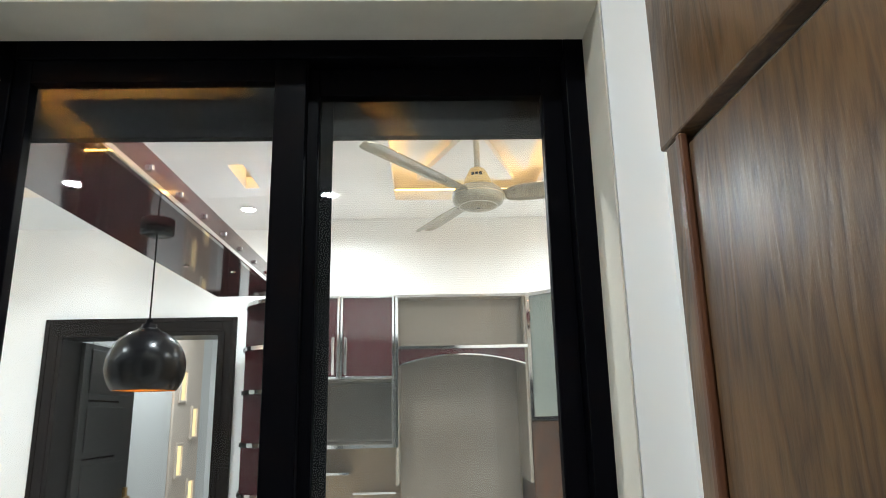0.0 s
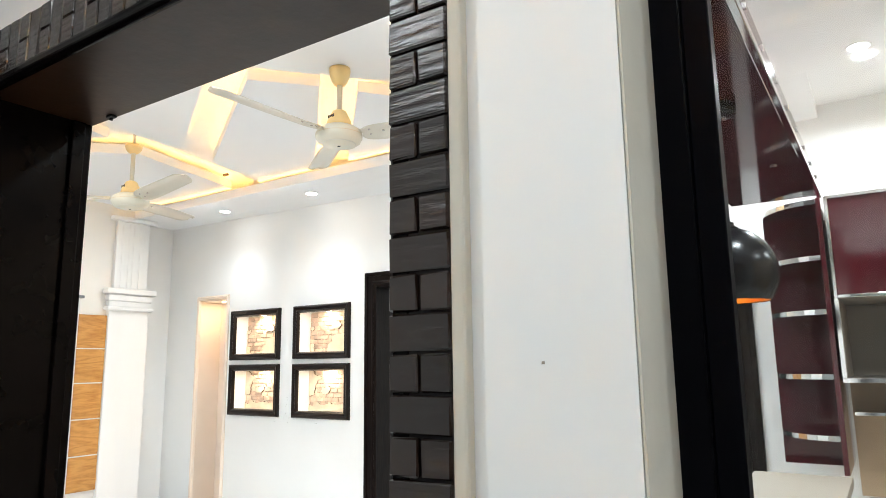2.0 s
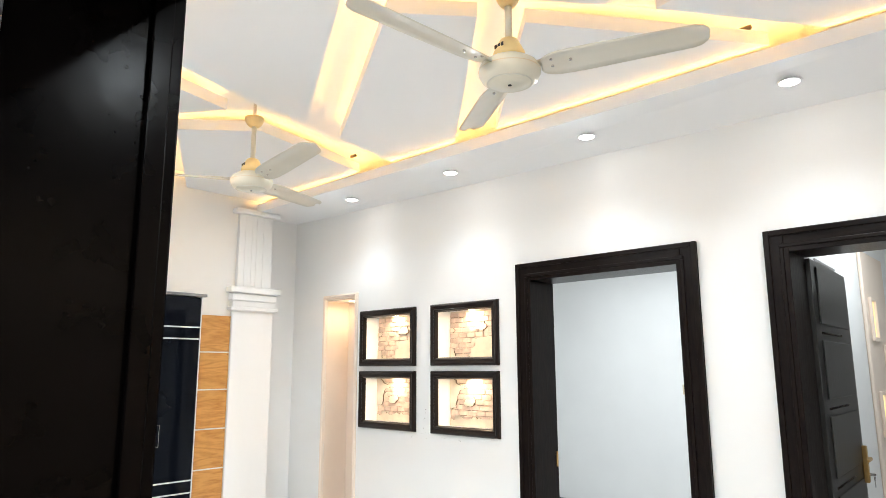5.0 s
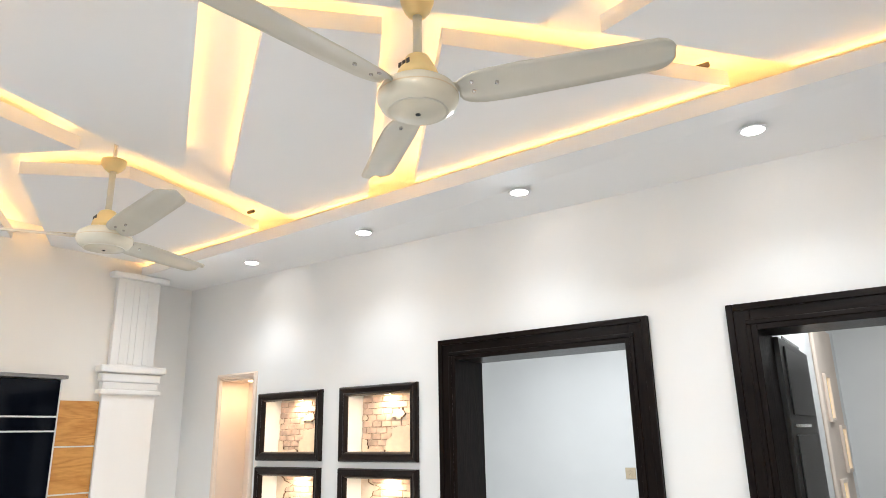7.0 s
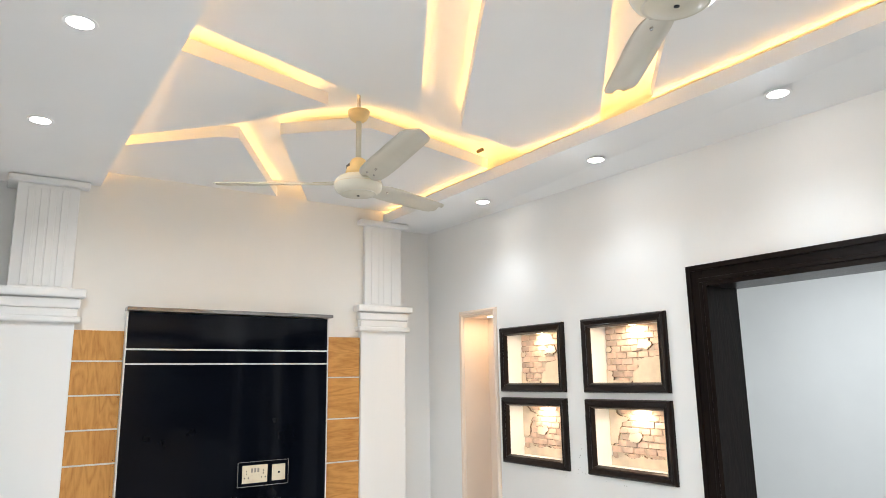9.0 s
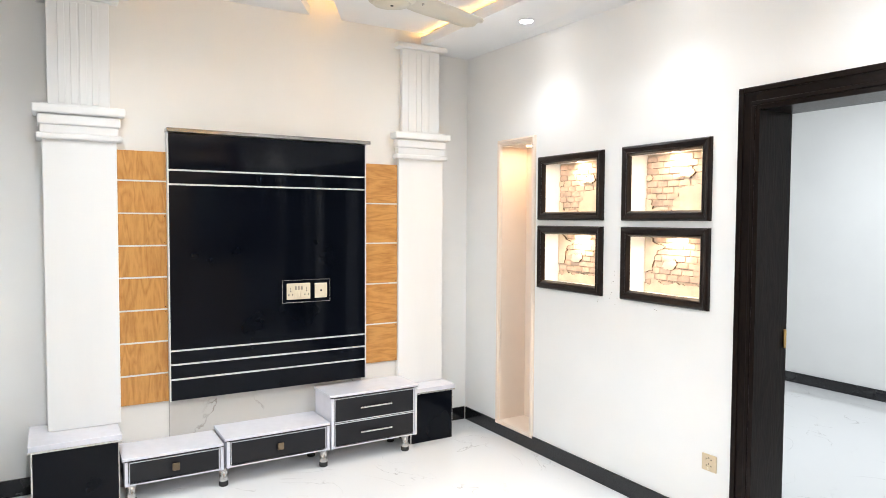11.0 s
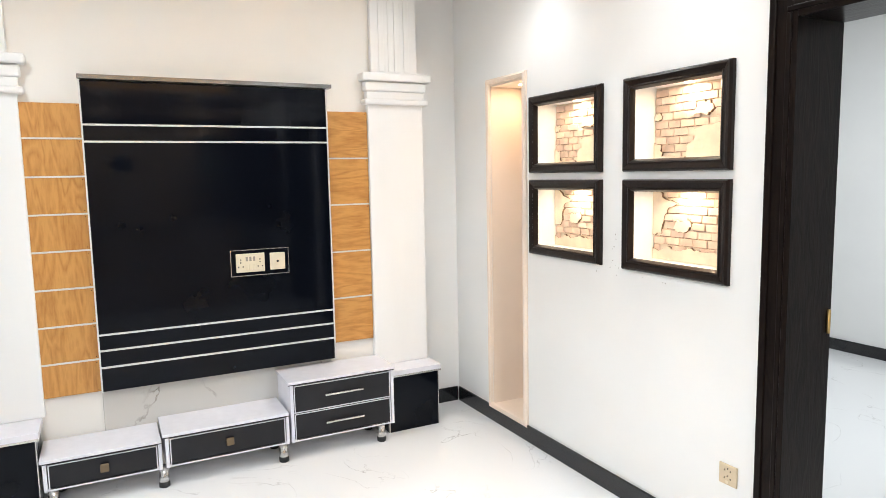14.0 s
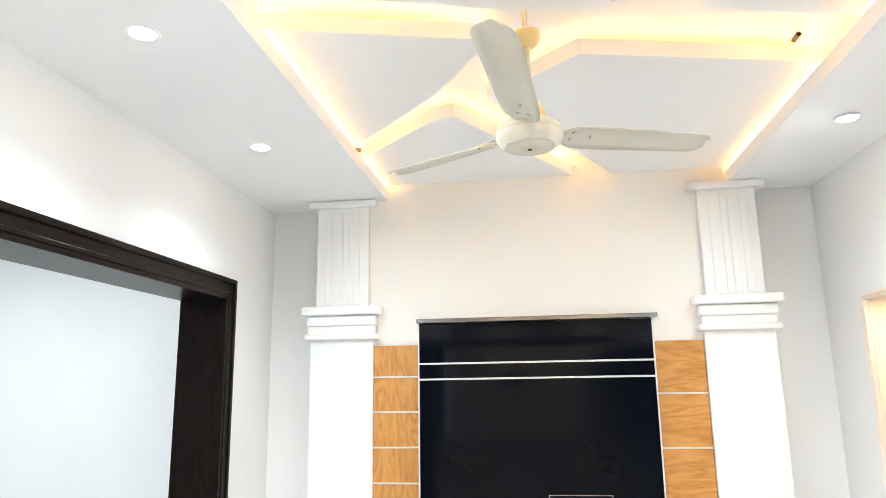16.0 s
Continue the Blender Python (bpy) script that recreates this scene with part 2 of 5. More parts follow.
STONE = material("sandstone_relief", (0.73, 0.53, 0.41), 0.8, var=0.25, scale=16, bump=0.5, bump_scale=45, rand=0.16)
STONEGAP = material("sandstone_dark_gap", (0.24, 0.14, 0.085), 0.9, var=0.3, scale=20)
STONEBACK = material("sandstone_mortar", (0.80, 0.67, 0.52), 0.85, var=0.1, scale=14, bump=0.4, bump_scale=50)
BRICK = material("dark_glazed_brick", (0.017, 0.0085, 0.006), 0.27, var=0.6, scale=12, bump=0.6, bump_scale=48, rand=0.5, stretch=(0.3, 1, 2.6), spec=0.48, coat=0.28)
LINTEL = material("matt_black_board", (0.006, 0.006, 0.007), 0.85, var=0.2, scale=12, spec=0.02)
SCREEN = weave_material("grey_fly_screen", (0.42, 0.42, 0.40), 0.0042)
FROSTED = material("frosted_green_glass", (0.24, 0.27, 0.24), 0.25, var=0.08, scale=4)
MORTAR = material("black_mortar", (0.006, 0.005, 0.005), 0.7)
ALU = material("black_aluminium", (0.0015, 0.0015, 0.0025), 0.45, var=0.1, scale=20, spec=0.04)
GLASS = glass_material("window_glass", (0.94, 0.95, 0.95))
BROWNWOOD = wood_material("walnut_panel", (0.040, 0.018, 0.006), (0.122, 0.062, 0.022), 1.9, 0.36, 0.22)
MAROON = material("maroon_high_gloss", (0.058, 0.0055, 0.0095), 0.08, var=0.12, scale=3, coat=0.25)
# Darker, less coated copy of the maroon for the canopy's dim underside.
MAROONSHADE = material("maroon_high_gloss_shaded", (0.045, 0.007, 0.009), 0.08, var=0.12, scale=3, coat=0.1)
KITCHENWALL = material("beige_kitchen_tile", (0.58, 0.43, 0.28), 0.35, var=0.06, scale=3)
TAUPE = material("taupe_shelf_lining", (0.29, 0.25, 0.205), 0.5, var=0.04, scale=6)
BLACKMETAL = material("black_enamel_metal", (0.003, 0.003, 0.004), 0.24, spec=0.2)
GOLDINSIDE = material("gold_shade_lining", (0.80, 0.48, 0.14), 0.35, 1.0)
GOLD = material("antique_gold", (0.55, 0.36, 0.14), 0.35, 1.0)
LED = emitter("warm_led_strip", (1.0, 0.56, 0.18), 13.5)
RING_LED = emitter("warm_border_led_strip", (1.0, 0.53, 0.155), 27.0)
HALL_LED = emitter("warm_hall_led_strip", (1.0, 0.43, 0.08), 170.0)
LED_WHITE = emitter("white_downlight", (1.0, 0.98, 0.95), 30.0)
NICHE_LED = emitter("niche_led", (1.0, 0.80, 0.52), 14.0)
GLOW_NICHE = emitter("niche_glow_plate", (1.0, 0.78, 0.42), 1.2)

# ---- mesh helpers ----


def link(name, bm, mat, parent=None, label="", smooth=False):
    me = bpy.data.meshes.new(name)
    bmesh.ops.recalc_face_normals(bm, faces=bm.faces)
    for f in bm.faces:
        f.smooth = smooth
    bm.to_mesh(me)
    bm.free()
    me.materials.append(mat)
    ob = new(name, me)
    if parent is not None:
        ob.parent = parent
    if label:
        ob["label"] = label
    return ob


def part(name, bm, mat, parent, label="", smooth=False):
    return link(name, bm, mat, parent, label, smooth)


def thing(name, x, y, z, label, category, group="", kind=""):
    ob = new(name)
    ob.empty_display_size = 0.05
    ob.location = (x, y, z)
    return tagged(ob, label, category, group, kind)


def box(x0, x1, y0, y1, z0, z1, bevel=0.0, bm=None, seg=2):
    own = bmesh.new()
    bmesh.ops.create_cube(own, size=1)
    for v in own.verts:
        v.co = Vector(((x0 + x1) / 2 + v.co.x * (x1 - x0), (y0 + y1) / 2 + v.co.y * (y1 - y0), (z0 + z1) / 2 + v.co.z * (z1 - z0)))
    if bevel:
        bmesh.ops.bevel(own, geom=own.edges[:], offset=bevel, segments=seg, affect="EDGES", profile=0.5)
    if bm is None:
        return own
    return join(bm, own)


def join(bm, other):
    me = bpy.data.meshes.new("tmp")
    other.to_mesh(me)
    other.free()
    bm.from_mesh(me)
    bpy.data.meshes.remove(me)
    return bm


def prism(points, z0, z1, bm=None):
    """An upright prism over a polygon of (x, y)."""
    bm = bm or bmesh.new()
    lo = [bm.verts.new((x, y, z0)) for x, y in points]
    hi = [bm.verts.new((x, y, z1)) for x, y in points]
    bm.faces.new(lo[::-1])
    bm.faces.new(hi)
    for i in range(len(lo)):
        j = (i + 1) % len(lo)
        bm.faces.new((lo[i], lo[j], hi[j], hi[i]))
    return bm


def lathe(profile, x=0, y=0, steps=32, bm=None):
    """Turns a profile of (radius, z) round the upright through (x, y)."""
    bm = bm or bmesh.new()
    rings = []
    for r, z in profile:
        rings.append([bm.verts.new((x + r * math.cos(2 * math.pi * i / steps), y + r * math.sin(2 * math.pi * i / steps), z)) for i in range(steps)])
    for a, b in zip(rings, rings[1:]):
        for i in range(steps):
            j = (i + 1) % steps
            bm.faces.new((a[i], a[j], b[j], b[i]))
    bm.faces.new(rings[0][::-1])
    bm.faces.new(rings[-1])
    return bm


def picture_frame(x0, x1, z0, z1, profile):
    """A mitred frame in the xz plane; profile: (inset, y) pairs from outside to inside, closed at the back."""
    bm = bmesh.new()
    rings = []
    for d, y in profile:
        rings.append([bm.verts.new(p) for p in ((x0 + d, y, z0 + d), (x1 - d, y, z0 + d), (x1 - d, y, z1 - d), (x0 + d, y, z1 - d))])
    n = len(rings)
    for k in range(n):
        a, b = rings[k], rings[(k + 1) % n]
        for i in range(4):
            j = (i + 1) % 4
            bm.faces.new((a[i], a[j], b[j], b[i]))
    return bm


def holed_wall(a0, a1, z0, z1, t0, t1, holes, along="x", backs=()):
    """A wall along x or y with thickness t0..t1; holes: (a, a, z, z). backs: plates (a, a, z, z, t, t) that close niches."""
    bm = bmesh.new()
    cuts = sorted({a0, a1, *[h[0] for h in holes], *[h[1] for h in holes]})
    for c0, c1 in zip(cuts, cuts[1:]):
        mid = (c0 + c1) / 2
        spans = sorted((h[2], h[3]) for h in holes if h[0] < mid < h[1])
        z = z0
        for s0, s1 in spans + [(z1, z1)]:
            if s0 > z + 1e-5:
                if along == "x":
                    box(c0, c1, t0, t1, z, s0, bm=bm)
                else:
                    box(t0, t1, c0, c1, z, s0, bm=bm)
            z = s1
    for b in backs:
        if along == "x":
            box(b[0], b[1], b[4], b[5], b[2], b[3], bm=bm)
    return bm


def structure(name, bm, mat, label="", category=""):
    return tagged(link(name, bm, mat), label, category, kind="structure")


# ---- large structure ----
NORTH = 5.08
FRAME_X = [(-4.38, -3.78), (-3.622, -3.03)]
FRAME_Z = [(1.588, 2.008), (1.135, 1.552)]
structure("floor", box(-6.5, 3.0, -3.6, 9.0, -0.1, 0.0), FLOOR, "polished white marble tile floor with grey veins", "floor")

niche_holes = [(-4.83, -4.46, 0.10, 2.13)]
for fx in FRAME_X:
    for fz in FRAME_Z:
        niche_holes.append((fx[0] + 0.055, fx[1] - 0.055, fz[0] + 0.045, fz[1] - 0.045))
structure("wall_north", holed_wall(-5.53, 2.6, 0, 3.1, NORTH, 5.31, niche_holes + [(-2.79, -1.81, 0, 2.13), (-1.305, -0.322, 0, 2.13)],
          backs=[(h[0] - 0.03, h[1] + 0.03, h[2] - 0.03, h[3] + 0.03, 5.312, 5.34) for h in niche_holes]), PAINT, "white painted lounge wall with lit niches", "wall")
structure("wall_west", box(-5.53, -5.30, 1.66, NORTH, 0, 3.1), PAINT, "white painted wall beside the pillars", "wall")
structure("wall_media", box(-5.30, -5.145, 2.30, 4.68, 0, 3.1), PAINT_CREAM, "cream painted wall behind the television panel", "wall")
structure("wall_south", holed_wall(-5.53, -1.67, 0, 3.1, 1.66, 1.89, [(-4.66, -2.72, 0, 2.24)]), PAINT, "white painted wall with a wide doorway", "wall")
structure("wall_entry", holed_wall(-1.55, 2.6, 0, 3.1, 1.912, 2.13, [(-1.425, -0.139, 0, 2.215), (0.135, 1.225, 0.9, 2.284)]), PAINT, "white painted wall with the kitchen window", "wall")
structure("wall_hall_west", holed_wall(-3.5, 2.13, 0, 3.1, -1.67, -1.55, [(0.80, 1.745, 0, 2.2)], along="y"), PAINT, "white painted hall wall", "wall")
structure("wall_hall_east", box(1.305, 1.5, -3.5, 1.912, 0, 3.1), PAINT, "white painted hall wall", "wall")
# Unseen back wall, set far off so the window glass reflects a darker hall.
structure("wall_hall_south", box(-1.55, 1.305, -3.5, -3.35, 0, 3.1), PAINT, "white painted hall wall", "wall")
structure("wall_kitchen_east", box(2.45, 2.6, 2.13, NORTH, 0, 3.1), KITCHENWALL, "beige kitchen wall", "wall")
structure("wall_room_a", box(-6.0, -1.68, 8.55, 8.7, 0, 3.1), PAINT, "white painted bedroom wall", "wall")
structure("wall_room_a_west", box(-6.0, -5.85, 5.34, 8.55, 0, 3.1), PAINT, "white painted bedroom wall", "wall")
structure("wall_room_partition", box(-1.68, -1.475, 5.34, 8.7, 0, 3.1), PAINT, "white painted partition between the rooms", "wall")
structure("wall_room_b", box(-1.475, 1.2, 8.6, 8.75, 0, 3.1), PAINT, "white painted room wall", "wall")
structure("wall_room_b_east", box(1.05, 1.2, 5.31, 8.6, 0, 3.1), PAINT, "white painted room wall", "wall")
structure("wall_room_c", box(-5.53, -1.67, -1.65, -1.5, 0, 3.1), PAINT, "white painted room wall", "wall")
structure("wall_room_c_west", box(-5.68, -5.53, -1.65, 1.89, 0, 3.1), PAINT, "white painted room wall", "wall")
structure("roof_slab", box(-6.5, 3.0, -3.6, 9.0, 3.1, 3.2), CEILING, "white concrete slab", "ceiling")
for name, b in (("ceiling_room_a", (-5.85, -1.68, 5.31, 8.55)), ("ceiling_room_b", (-1.475, 1.05, 5.31, 8.6)), ("ceiling_room_c", (-5.53, -1.67, -1.5, 1.66))):
    structure(name, box(b[0], b[1], b[2], b[3], 2.85, 2.9), CEILING, "flat white ceiling", "ceiling")

# lounge ceiling: soffit ring, slab above, floating panels in one mesh each
RS, RN, RE = 2.65, 4.58, -0.42
RT = CEIL + 0.068
ring = bmesh.new()
box(-5.30, 0.16, 1.89, RS, CEIL, RT, bm=ring)
north = box(-5.30, 0.16, RN, NORTH, CEIL, RT)
for v in north.verts:
    if v.co.z < CEIL + 0.01:
        v.co.z = soffit(v.co.x, v.co.y)
join(ring, north)
box(RE, -0.06, RS, RN, CEIL, RT, bm=ring)
box(0.02, 0.16, RS, RN, CEIL, RT, bm=ring)
box(-0.06, 0.02, RS, 4.10, CEIL, RT, bm=ring)
box(-0.06, 0.02, 4.46, RN, CEIL, RT, bm=ring)
box(-0.065, -0.06, 4.10, 4.46, RT, TOP, bm=ring)
box(0.02, 0.025, 4.10, 4.46, RT, TOP, bm=ring)
structure("ceiling_ring", ring, CEILING, "white gypsum ceiling border with round downlights", "ceiling")
structure("ceiling_upper", box(-5.30, 2.45, 1.89, NORTH, TOP, TOP + 0.04), CEILING, "white slab above the cove lights", "ceiling")

PY0, PY1, PX0, PX1 = RS - 0.03, RN + 0.03, -5.145, RE + 0.03
PANELS = [
    # west of slot B and C
    [(PX0, PY0), (-4.648, PY0), (-4.190, 3.078), (-4.159, 3.170), (PX0, 3.741)],
    # between slot C and slot A/B
    [(PX0, 3.966), (-3.996, 3.333), (-3.669, 3.690), (-3.885, PY1), (PX0, PY1)],
    # triangle between slot A and slot B
    [(-4.479, PY0), (-3.314, PY0), (-3.516, 3.384), (-3.965, 3.098)],
    # between slot A, D and F, south part
    [(-3.087, PY0), (-2.730, PY0), (-2.220, 3.119), (-3.368, 3.792), (-3.343, 3.466)],
    # between slot D, A, E and F, north part
    [(-2.159, 3.302), (-1.924, 3.568), (-2.977, PY1), (-3.558, PY1), (-3.434, 4.083)],
    # between slot E and F
    [(-1.812, 3.731), (-1.161, PY1), (-2.656, PY1)],
    # south-east of slot F, south of slot G
    [(-2.510, PY0), (PX1, PY0), (PX1, 3.547), (-1.516, 3.833), (-1.975, 3.292)],
    # north-east of slot G
    [(-1.383, 3.996), (PX1, 3.711), (PX1, PY1), (-0.938, PY1)],
]
pan = bmesh.new()
for poly in PANELS:
    prism(poly, PANEL, PANEL + 0.062, pan)
structure("ceiling_panels", pan, CEILING, "white floating gypsum panels with glowing gaps", "ceiling")

strips = bmesh.new()
for poly in PANELS:
    c = Vector((sum(p[0] for p in poly) / len(poly), sum(p[1] for p in poly) / len(poly)))
    inner = [c + (Vector(p) - c) * (1 - 0.035 / max(0.2, (Vector(p) - c).length)) for p in poly]
    for a, b in zip(inner, inner[1:] + inner[:1]):
        d = (b - a).normalized()
        n = Vector((-d.y, d.x)) * 0.004
        prism([a + n, b + n, b - n, a - n], PANEL + 0.063, PANEL + 0.069, strips)
led = tagged(link("led_strip", strips, LED), "warm yellow LED strip lying above the ceiling panels", "LED strip")
ring_led = bmesh.new()
box(PX0, RE, RS - 0.055, RS - 0.045, RT + 0.001, RT + 0.010, bm=ring_led)
box(PX0, RE, RN + 0.05, RN + 0.06, RT + 0.001, RT + 0.010, bm=ring_led)
box(-0.055, -0.045, 4.12, 4.44, TOP - 0.02, TOP - 0.01, bm=ring_led)
tagged(link("led_strip", ring_led, RING_LED), "warm yellow LED strip lying on the ceiling border", "LED strip")

# kitchen ceiling tray with triangular panels, hall ceiling with glowing gaps
def tray(name, x0, x1, y0, y1, hx0, hx1, hy0, hy1, label):
    bm = bmesh.new()
    box(x0, x1, y0, hy0, CEIL, CEIL + 0.06, bm=bm)
    box(x0, x1, hy1, y1, CEIL, CEIL + 0.06, bm=bm)
    box(x0, hx0, hy0, hy1, CEIL, CEIL + 0.06, bm=bm)
    box(hx1, x1, hy0, hy1, CEIL, CEIL + 0.06, bm=bm)
    structure(name, bm, CEILING, label, "ceiling")
    s = bmesh.new()
    for b in ((hx0, hx1, hy0 - 0.04, hy0 - 0.03), (hx0, hx1, hy1 + 0.03, hy1 + 0.04), (hx0 - 0.04, hx0 - 0.03, hy0, hy1), (hx1 + 0.03, hx1 + 0.04, hy0, hy1)):
        box(*b, CEIL + 0.061, CEIL + 0.08, bm=s)
    tagged(link("led_strip", s, LED), "warm yellow LED strip hidden in the ceiling tray", "LED strip")


tray("ceiling_kitchen", 0.16, 2.45, 2.13, NORTH, 0.76, 1.58, 2.75, 4.70, "white kitchen ceiling with a lit tray")
KX0, KX1, KY0, KY1, KM = 0.82, 1.52, 2.82, 4.63, (1.17, 3.72)
star = bmesh.new()
kc = [(KX0, KY0), (KX1, KY0), (KX1, KY1), (KX0, KY1)]
for a, b in zip(kc, kc[1:] + kc[:1]):
    va, vb, vm = Vector(a), Vector(b), Vector(KM)
    mid = (va + vb + vm) / 3
    prism([tuple(mid + (p - mid) * 0.80) for p in (va, vb, vm)], CEIL + 0.075, CEIL + 0.11, star)
structure("ceiling_panels_kitchen", star, CEILING, "white triangular gypsum panels floating in the kitchen tray", "ceiling")
HALL_PANELS = [
    [(-1.55, 0.89), (1.305, 0.89), (1.305, 1.912), (-1.55, 1.912)],
    [(-1.55, -3.35), (1.305, -3.35), (1.305, 0.06), (-1.55, 0.06)],
    [(-0.52, 0.18), (0.80, 0.18), (0.66, 0.72), (-0.52, 0.72)],
    [(0.25, 0.72), (0.66, 0.72), (0.62, 0.89), (0.25, 0.89)],
    [(0.78, 0.89), (0.96, 0.18), (1.305, 0.18), (1.305, 0.89)],
    [(-1.55, 0.18), (-0.68, 0.18), (-0.68, 0.72), (-0.60, 0.89), (-1.55, 0.89)],
    [(-1.55, 0.06), (-1.0, 0.06), (-1.0, 0.18), (-1.55, 0.18)],
    [(0.96, 0.06), (1.305, 0.06), (1.305, 0.18), (0.96, 0.18)],
]
hall = bmesh.new()
for poly in HALL_PANELS:
    prism(poly, CEIL, CEIL + 0.06, hall)
structure("ceiling_hall", hall, CEILING, "white hall ceiling with glowing warm gaps", "ceiling")
hall_led = bmesh.new()
box(-0.58, 0.23, 0.915, 0.925, CEIL + 0.061, CEIL + 0.075, bm=hall_led)
box(-0.50, 0.23, 0.685, 0.695, CEIL + 0.061, CEIL + 0.075, bm=hall_led)
box(-0.715, -0.705, 0.19, 0.70, CEIL + 0.061, CEIL + 0.075, bm=hall_led)
box(-0.95, 0.80, 0.025, 0.035, CEIL + 0.061, CEIL + 0.075, bm=hall_led)
prism([(0.815, 0.88), (0.825, 0.88), (1.005, 0.19), (0.995, 0.19)], CEIL + 0.061, CEIL + 0.075, hall_led)
tagged(link("led_strip", hall_led, HALL_LED), "warm orange LED strip hidden above the hall ceiling gaps", "LED strip")
structure("ceiling_hall_upper", box(-1.55, 1.305, -3.35, 1.912, TOP, TOP + 0.04), CEILING, "white slab above the cove lights", "ceiling")

for cx, cy, cz, turn in ((-3.84, 4.50, PANEL + 0.0735, 90), (-4.47, RS - 0.03, RT + 0.0115, 180), (-1.25, 4.54, PANEL + 0.0735, 90)):
    o = tagged(link("conduit_end", lathe([(0.011, 0.0), (0.011, 0.045), (0.008, 0.045), (0.008, 0.02)], steps=14), BRONZE), "small dark conduit end at the cove gap", "conduit", "cove conduit ends")
    o.matrix_world = pose(cx, cy, cz, -90, 0, turn - 180)

# skirting
def skirting(x0, x1, y0, y1):
    return structure("baseboard", box(x0, x1, y0, y1, 0, 0.10, 0.002, seg=1), SKIRT, "glossy black tile skirting", "baseboard")


skirting(-5.28, -2.882, NORTH - 0.014, NORTH - 0.001)
skirting(-1.715, -1.397, NORTH - 0.014, NORTH - 0.001)
skirting(-5.299, -5.285, 4.68, NORTH - 0.015)
skirting(-5.299, -5.285, 1.89, 2.30)
skirting(-5.28, -4.77, 1.891, 1.905)
skirting(-2.6, -1.68, 1.891, 1.905)
skirting(-5.85, -3.33, 8.535, 8.549)
skirting(-5.849, -5.835, 5.35, 8.53)

# ---- doorways ----
def door_frame(name, x0, x1, ztop, y_face, y_back, out, label, face=0.088):
    """A dark lined doorway: two jamb linings, a head lining and a stepped casing on the face side (out = -1 or 1 along y)."""
    th = thing(name, (x0 + x1) / 2, y_face, 0, label, "door frame", kind="structure")
    mx = (x0 + x1) / 2

    def rel(bm):
        bmesh.ops.translate(bm, verts=bm.verts, vec=(-mx, -y_face, 0))
        return bm
    ya, yb = sorted((y_face + out * 0.022, y_back))
    part("jamb", rel(box(x0 - 0.001, x0 + 0.022, ya, yb, 0, ztop, 0.002, seg=1)), DOORWOOD, th)
    part("jamb", rel(box(x1 - 0.022, x1 + 0.001, ya, yb, 0, ztop, 0.002, seg=1)), DOORWOOD, th)
    part("head", rel(box(x0 + 0.022, x1 - 0.022, ya, yb, ztop - 0.022, ztop + 0.001, 0.002, seg=1)), DOORWOOD_H, th)
    f0, f1 = sorted((y_face, y_face + out * 0.018))
    g0, g1 = sorted((y_face, y_face + out * 0.026))
    for a, b, c0, c1 in ((x0 - face, x0, 0, ztop), (x1, x1 + face, 0, ztop)):
        outer = a < mx
        bm = box(a, b, f0, f1, c0, c1 + face, 0.003)
        e0, e1 = (a, a + 0.028) if outer else (b - 0.028, b)
        box(e0, e1, g0, g1, c0, c1 + face, 0.004, bm=bm)
        i0, i1 = (b - 0.02, b) if outer else (a, a + 0.02)
        box(i0, i1, g0, g1, c0, c1, 0.004, bm=bm)
        part("casing", rel(bm), DOORWOOD, th)
    bm = box(x0, x1, f0, f1, ztop, ztop + face, 0.003)
    box(x0 - face + 0.028, x1 + face - 0.028, g0, g1, ztop + face - 0.028, ztop + face, 0.004, bm=bm)
    box(x0 - 0.02, x1 + 0.02, g0, g1, ztop, ztop + 0.02, 0.004, bm=bm)
    part("casing", rel(bm), DOORWOOD_H, th)
    return th


door_frame("door_1", -2.79, -1.81, 2.125, NORTH, 5.312, -1, "dark stained wooden door frame round an open doorway")
door_frame("door_2", -1.305, -0.322, 2.125, NORTH, 5.312, -1, "dark stained wooden door frame round an open doorway")
door_frame("door_3", -4.66, -2.72, 2.235, 1.89, 1.655, 1, "dark stained wooden door frame round a wide doorway", 0.092)
door_frame("door_4", -3.10, -2.20, 2.16, 8.55, 8.54, -1, "dark bedroom door frame", 0.08)
door_frame("door_5", -0.96, -0.04, 2.17, 8.6, 8.59, -1, "dark door frame in the far room", 0.08)
tagged(link("door_leaf", box(-0.935, -0.065, 8.555, 8.585, 0.01, 2.14, 0.003), DOORWOOD), "dark wooden door in the far room, closed", "door")
leaf4 = tagged(link("door_leaf", box(-3.075, -2.225, 8.50, 8.535, 0.01, 2.13, 0.003), DOORWOOD), "dark wooden bedroom door, closed", "door")

# open leaf in the second doorway
leaf = thing("door_leaf", -1.283, 5.315, 0, "dark wooden door standing open with thin chrome bars", "door")
leaf.rotation_euler = (0, 0, radians(93))
part("panel", box(0, 0.92, -0.02, 0.02, 0.01, 2.10, 0.003), LEAFWOOD, leaf)
for k in range(5):
    z = 0.30 + k * 0.37
    part("raised_panel", box(0.10, 0.82, 0.02, 0.028, z, z + 0.29, 0.006), LEAFWOOD, leaf)
    part("raised_panel", box(0.10, 0.82, -0.028, -0.02, z, z + 0.29, 0.006), LEAFWOOD, leaf)
for k in range(5):
    z = 0.62 + k * 0.37
    part("chrome_bar", box(0.10, 0.62, -0.024, -0.0195, z, z + 0.012), CHROME, leaf, "thin chrome bar")
